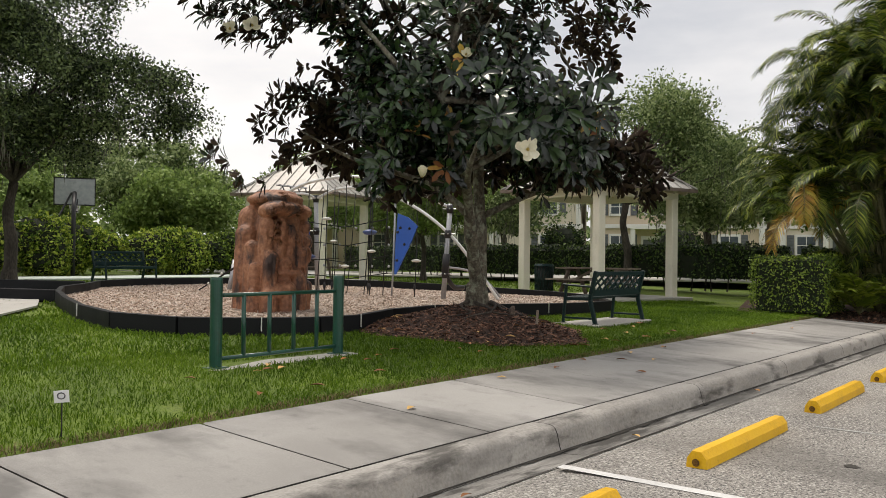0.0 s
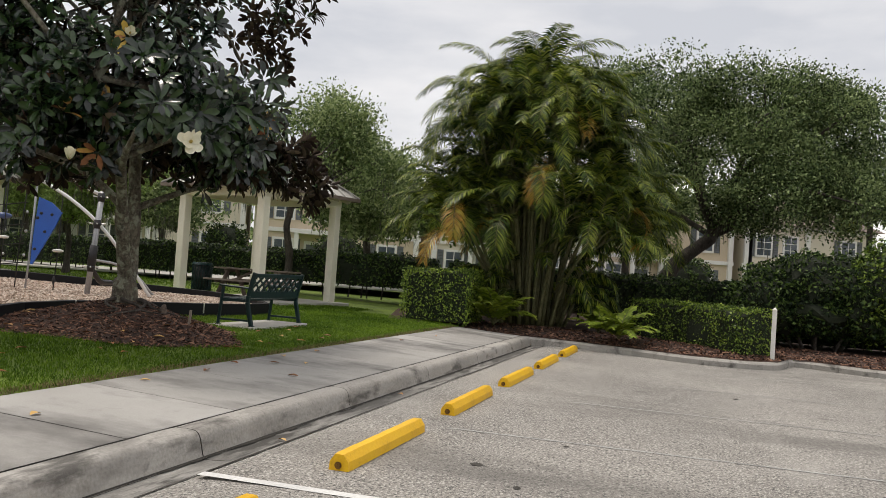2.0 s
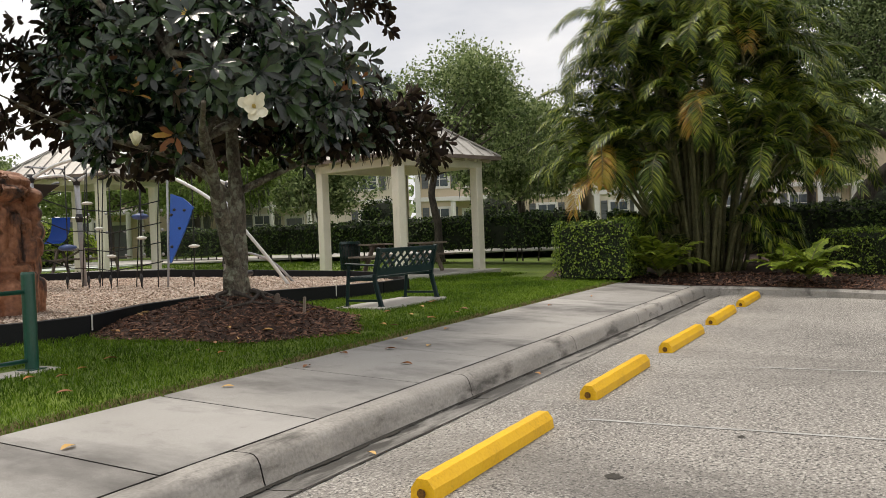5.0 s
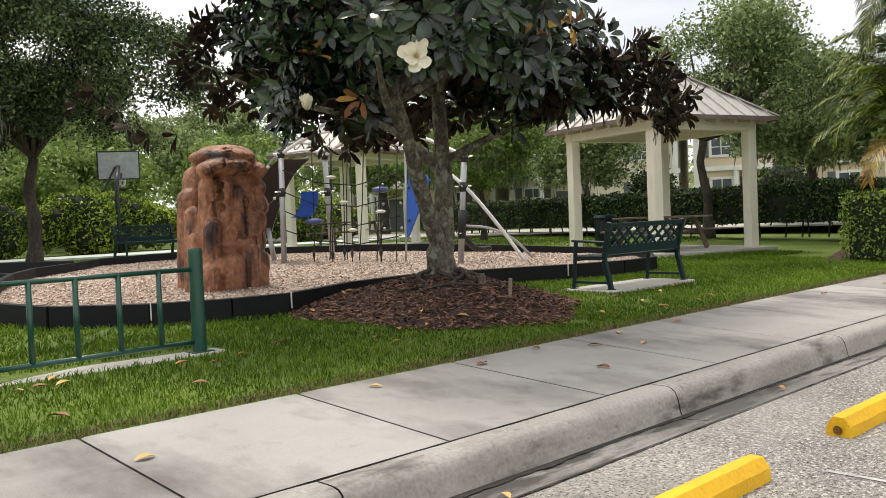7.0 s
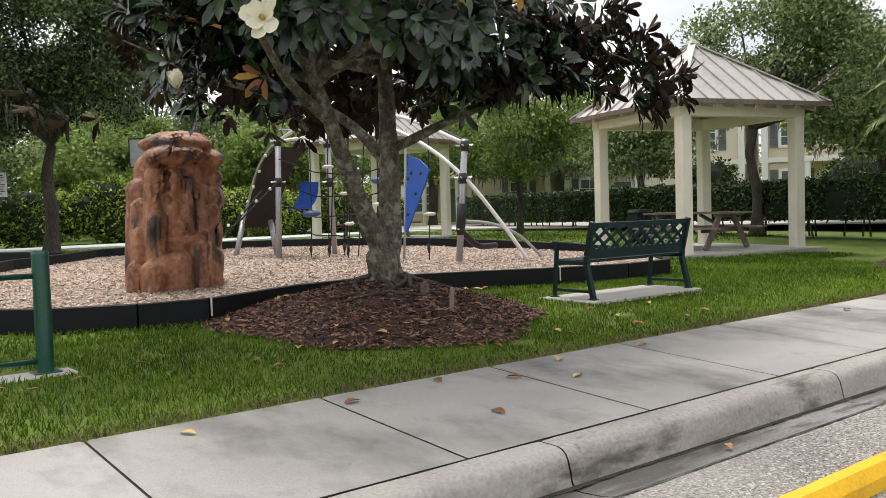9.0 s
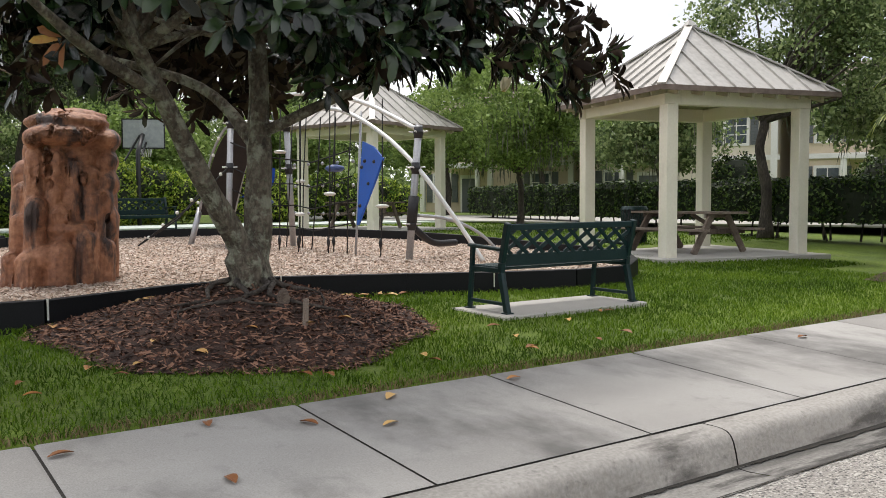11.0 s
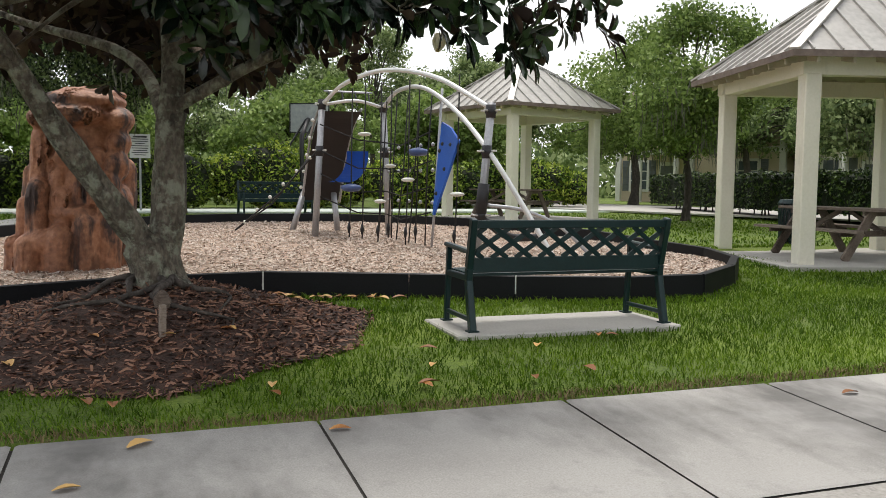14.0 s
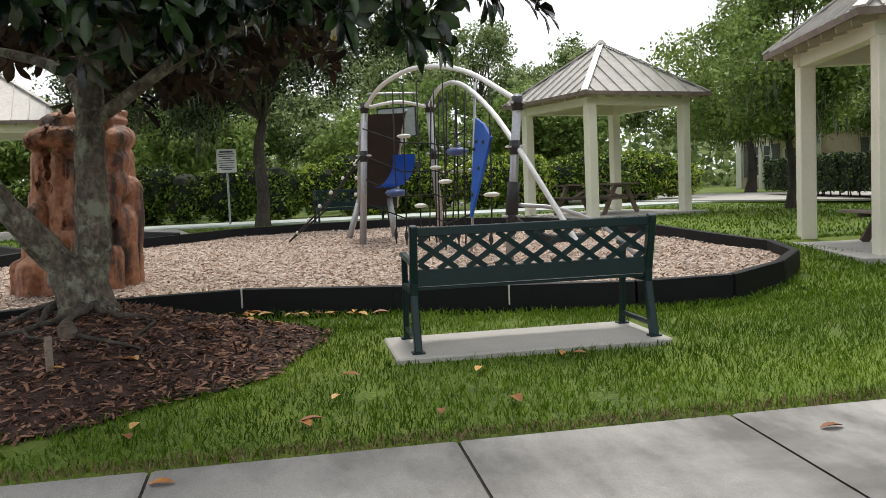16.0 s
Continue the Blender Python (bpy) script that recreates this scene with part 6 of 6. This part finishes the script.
for x, y, h, r in ((45.5, -15.4, 7.3, 3.6), (46.5, -12.6, 6.4, 2.6), (49, -18.6, 4.8, 2.6)):
    t = thing("queen_palm", "tall queen palm with drooping feathery fronds", "palm", (x, y, 0.3), group="palms by the houses")
    bm = B()
    tube(bm, curve_pts([(0, 0, -0.1), (0.1, 0, h * 0.5), (0, 0, h)], 6), [0.2 - 0.006 * i for i in range(13)], 10, 0.05)
    part("trunk", bm, OAKBARK, t, smooth=True)
    for k in range(26):
        frond(t, (0, 0, h), k * 2.4, rng.uniform(0.2, 1.4), r * rng.uniform(0.9, 1.15), rng.uniform(1.4, 2.4), 44, 0.95, 0.06, PALM_LEAF)


# ---- houses ----
def window(parent, x, z, w=1.0, h=1.5, shutters=True):
    bm = B()
    box(bm, (x, -0.02, z), (w + 0.22, 0.1, h + 0.22))
    win = part("window", bm, TRIM, parent)
    for i in range(2):
        for j in range(3):
            bm = B()
            box(bm, (x + (i - 0.5) * w / 2, -0.06, z + (j - 1) * h / 3), (w / 2 - 0.05, 0.04, h / 3 - 0.05))
            part("pane", bm, PANE, win)
    if shutters:
        for s in (-1, 1):
            bm = B()
            box(bm, (x + s * (w / 2 + 0.33), -0.03, z), (0.36, 0.06, h + 0.15))
            for k in range(8):
                box(bm, (x + s * (w / 2 + 0.33), -0.07, z - h / 2 + 0.1 + k * h / 8), (0.28, 0.03, 0.05), rx=25)
            part("shutter", bm, SHUTTER, win)


def house(at, rz, wall, lab):
    """Front along x, facing -y."""
    t = thing("townhouse", lab, "house", at, rz, "townhouses")
    W, D, H = 9.4, 8.0, 5.6
    bm = B()
    box(bm, (0, D / 2, H / 2 - 0.3), (W, D, H + 0.6))
    part("wall", bm, wall, t)
    bm = B()
    v = [bm.verts.new(q) for q in ((-W / 2 - 0.5, -0.5, H), (W / 2 + 0.5, -0.5, H), (W / 2 + 0.5, D + 0.5, H), (-W / 2 - 0.5, D + 0.5, H), (-W / 4, D / 2, H + 2.1), (W / 4, D / 2, H + 2.1))]
    for f in ((0, 1, 5, 4), (2, 3, 4, 5), (1, 2, 5), (3, 0, 4), (3, 2, 1, 0)):
        bm.faces.new([v[k] for k in f])
    part("roof", bm, SHINGLE, t)
    for z in (2.85, H - 0.12):
        bm = B()
        box(bm, (0, -0.06, z), (W + 0.2, 0.14, 0.24))
        part("trim_band", bm, TRIM, t)
    for x in (-W / 2 + 0.15, -0.2, W / 2 - 0.15):
        bm = B()
        box(bm, (x, -0.08, H / 2), (0.3, 0.2, H))
        part("pilaster", bm, TRIM, t)
    for x in (-3.3, 2.8):
        window(t, x, 1.55)
        window(t, x, 4.2, 1.0, 1.3)
    window(t, -1.4, 4.2, 0.9, 1.3, False)
    bm = B()
    box(bm, (-1.5, -0.05, 1.1), (1.15, 0.12, 2.35))
    d = part("door", bm, TRIM, t)
    bm = B()
    box(bm, (-1.5, -0.12, 1.05), (0.9, 0.06, 2.05))
    part("door_leaf", bm, SHUTTER, d)
    bm = B()
    box(bm, (-1.5, -0.7, 2.75), (2.4, 1.4, 0.2))
    p = part("porch", bm, TRIM, t)
    for x in (-2.55, -0.45):
        bm = B()
        tube(bm, [(x, -1.25, -0.1), (x, -1.25, 2.7)], 0.14, 10)
        part("column", bm, TRIM, p)
    return t


hd = Vector((0.45, -0.89, 0)).normalized()
for k in range(6):
    c = Vector((34.5, 34.5, 0.3)) + hd * (k * 10.2)
    house((c.x, c.y, 0.5), -63.2, STUCCO if k % 2 else STUCCO_TAN, "cream two storey townhouse with white trim" if k % 2 else "tan two storey townhouse with white trim")
for x, y, r, h in ((33, 17.5, 1.1, 2.5), (35.5, 12.8, 1.2, 2.6), (39, 4.5, 1.2, 2.4), (44.5, -3.5, 1.4, 2.6)):
    t = thing("round_bush", "round clipped green bush by the houses", "bush", (x, y, 0.6), group="bushes by the houses")
    foliage("foliage", clump_points([(0, 0, h / 2, r, r, h / 2)], 90, 0.7, -1, 3), 0.35, 40, 0.14, 0.08, DARK_HEDGE, t)
    # solid ball inside the bush, coloured as the shade behind its leaves
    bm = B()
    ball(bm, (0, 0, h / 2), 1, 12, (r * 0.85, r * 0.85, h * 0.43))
    part("shade_core", bm, HEDGE_SHADE, t)
bm = B()
box(bm, (30.2, 10, 0.66), (7.4, 50, 0.05), 20)
tagged(part("street", bm, SLAB), "pale concrete street in front of the houses", "street", kind="structure")

# lamp post and hedge marker post
lp = thing("lamp_post", "thin black lamp post beyond the hedge", "lamp post", (24.5, -5.4, 0.3))
bm = B()
tube(bm, [(0, 0, 0), (0, 0, 0.4), (0, 0, 3.4)], [0.1, 0.06, 0.05], 8)
part("post", bm, BLACK, lp, smooth=True)
bm = B()
tube(bm, [(0, 0, 3.4), (0, 0, 3.5), (0, 0, 3.85), (0, 0, 4.0)], [0.08, 0.16, 0.2, 0.04], 8)
part("lantern", bm, BLACK, lp)
wp = thing("marker_post", "short white plastic post at the hedge end", "post", (15.87, -5.42, 0.1))
bm = B()
box(bm, (0, 0, 0.52), (0.085, 0.085, 1.08), bevel=0.008)
part("shaft", bm, TRIM, wp)
bm = B()
bmesh.ops.create_cone(bm, cap_ends=True, segments=4, radius1=0.07, radius2=0.0, depth=0.05, matrix=pose(0, 0, 1.08, 0, 0, 45))
part("cap", bm, TRIM, wp)

# ---- fallen leaves and ground litter ----
def fallen(x, y, z, s, rz, name="fallen_leaf", lab="curled brown fallen magnolia leaf"):
    bm = B()
    rows = []
    for i in range(5):
        t = i / 4
        w = s * 0.24 * math.sin(math.pi * (0.06 + 0.88 * t))
        zz = 0.05 * s * math.sin(t * 3.1) + 0.004
        rows.append([bm.verts.new((-s / 2 + s * t, -w, zz + w * 0.5)), bm.verts.new((-s / 2 + s * t, 0, zz)), bm.verts.new((-s / 2 + s * t, w, zz + w * 0.35))])
    for a, b in zip(rows, rows[1:]):
        for k in range(2):
            bm.faces.new((a[k], a[k + 1], b[k + 1], b[k]))
    o = part(name, bm, DRYLEAF)
    o.matrix_world = pose(x, y, z, 0, 0, rz)
    tagged(o, lab, "leaf", "fallen leaves")


def walk_z(y):
    return 0.105 + 0.085 * max(0.0, min(1.0, y / 1.54))


for x, y in ((6.6, 1.15), (7.0, 0.9), (5.9, 0.55), (5.3, 1.3), (2.3, 0.9), (8.3, 1.35), (6.1, 1.42), (11.6, 1.2), (4.2, 1.3), (7.3, 1.38), (13.4, 1.1)):
    fallen(x, y, walk_z(y) + 0.004, rng.uniform(0.09, 0.15), rng.uniform(0, 360))
for k in range(34):
    x, y = rng.uniform(1.5, 11), rng.uniform(1.8, 3.2)
    fallen(x, y, lawn_z(x, y) + 0.035, rng.uniform(0.08, 0.15), rng.uniform(0, 360))
for k in range(26):
    a = rng.uniform(0, 6.28)
    r = mulch_r(a) * rng.uniform(0.5, 0.98)
    x, y = TREE.x + r * math.cos(a), TREE.y + r * math.sin(a)
    if y < 5.1 and not inside(x, y + 0.3, RIM_PTS):
        fallen(x, y, mulch_z(x, y) + 0.012, rng.uniform(0.09, 0.16), rng.uniform(0, 360))
for k in range(46):
    u = rng.random()
    x = 6.6 + 3.2 * u
    y = float(np.interp(x, [5.9, 7.2, 8.5, 9.9], [5.03, 5.55, 5.72, 5.27])) - rng.uniform(0.1, 0.4)
    z = max(lawn_z(x, y) + 0.02, mulch_z(x, y) if math.hypot(x - TREE.x, y - TREE.y) < 1.7 else 0)
    fallen(x, y, z + 0.012, rng.uniform(0.09, 0.16), rng.uniform(0, 360))
for x, y in ((3.6, -0.5), (6.9, -0.42), (1.2, -0.5)):
    fallen(x, y, -0.082, 0.1, rng.uniform(0, 360), lab="small brown fallen leaf in the gutter")
# shallow asphalt pock marks
for x, y, r in ((3.52, -2.22, 0.1), (2.95, -2.65, 0.06), (9.69, -4.42, 0.11), (4.0, -4.98, 0.06), (4.7, -2.75, 0.05)):
    bm = B()
    r *= 0.75
    vs = [bm.verts.new((x + r * math.cos(k * 0.5236) * (1 + 0.9 * noise.noise(Vector((k * 1.7, x, y)))), y + r * 0.6 * math.sin(k * 0.5236) * (1 + 0.9 * noise.noise(Vector((k * 1.3, y, x)))), ROAD_Z + 0.004)) for k in range(12)]
    bm.faces.new(vs)
    tagged(part("asphalt_patch", bm, JOINT), "dark pitted spot in the asphalt", "patch", group="asphalt spots", kind="structure")

# ---- sidewalk, kerb and gutter ----
walkway = thing("sidewalk", "grey concrete sidewalk slabs with dark joints", "sidewalk", kind="structure")
bm = B()
box(bm, (3.0, 0.76, -0.02), (27.4, 1.5, 0.2))
for v in bm.verts:
    v.co.z = -0.1 if v.co.z < 0 else walk_z(v.co.y) - 0.014
part("joint_bed", bm, JOINT, walkway, "dark dirt in the joints")
J = [5.207 + 1.5065 * k for k in range(-10, 9)]
for k in range(len(J) - 1):
    x0, x1 = J[k] + 0.008, min(J[k + 1] - 0.008, 16.7)
    if x0 > 16.5:
        continue
    bm = B()
    n = 6
    grid = {}
    for j, y in enumerate((0.022, 0.04, 0.75, 1.5, 1.54)):
        for i, x in enumerate((x0, x0 + 0.02, x1 - 0.02, x1)):
            e = 0.006 if i in (0, 3) or j == 0 else 0
            grid[i, j] = bm.verts.new((x, y, walk_z(y) - e))
    for j in range(4):
        for i in range(3):
            bm.faces.new((grid[i, j], grid[i + 1, j], grid[i + 1, j + 1], grid[i, j + 1]))
    part("slab", bm, CONCRETE, walkway)

kerb = thing("kerb", "rounded concrete kerb with dark stains along the car park", "kerb", kind="structure")
gut = thing("gutter", "stained concrete gutter strip below the kerb", "gutter", kind="structure")
K = [5.72 + 2.94 * k for k in range(-5, 5)]
prof = [(-0.002, 0.1), (-0.1, 0.1), (-0.14, 0.098), (-0.17, 0.09), (-0.198, 0.07), (-0.216, 0.035), (-0.23, -0.02), (-0.242, -0.07), (-0.258, -0.112)]
gprof = [(-0.258, -0.114), (-0.32, -0.114), (-0.46, -0.1), (-0.575, -0.074)]
for k in range(len(K) - 1):
    x0, x1 = K[k] + 0.006, min(K[k + 1] - 0.006, 17.0)
    if x0 >= 17:
        continue
    for tgt, pr, m, nm in ((kerb, prof, KERB, "kerb_stone"), (gut, gprof, GUTTER, "gutter_slab")):
        bm = B()
        n = 24
        rings = []
        for i in range(n + 1):
            x = x0 + (x1 - x0) * i / n
            e = 0.004 if i in (0, n) else 0
            rings.append([bm.verts.new((x, y + 0.006 * noise.noise(Vector((x * 3, y * 20, z * 20))), z - e + 0.004 * noise.noise(Vector((x * 2.2, y * 9, 1))))) for y, z in pr])
        for a, b in zip(rings, rings[1:]):
            for q in range(len(pr) - 1):
                bm.faces.new((a[q], a[q + 1], b[q + 1], b[q]))
        part(nm, bm, m, tgt, smooth=True)
bm = B()
box(bm, (3.2, -0.1, -0.07), (27.6, 0.18, 0.28))
part("joint_bed", bm, JOINT, kerb, "dark dirt in the kerb joints")

# dirt that has gathered at the foot of the kerb and along the asphalt edge
for yc, zc, wid, lab in ((-0.262, -0.11, 0.02, "dark wet dirt at the foot of the kerb"), (-0.578, -0.068, 0.011, "dark crack between gutter and asphalt")):
    bm = B()
    last = None
    for i in range(560):
        x = -9.5 + i * 0.0475
        w = wid * max(0.1, 0.6 + 1.5 * noise.noise(Vector((x * 0.9, yc, 0))) + 1.0 * noise.noise(Vector((x * 7, yc, 3))) + 0.7 * noise.noise(Vector((x * 17, yc, 5))))
        pair = (bm.verts.new((x, yc + 0.006, zc + 0.014 if yc > -0.4 else zc)), bm.verts.new((x, yc - w, zc + (0.004 if yc > -0.4 else 0.0))))
        if last:
            bm.faces.new((last[0], pair[0], pair[1], last[1]))
        last = pair
    part("dirt_line", bm, JOINT, gut, lab)
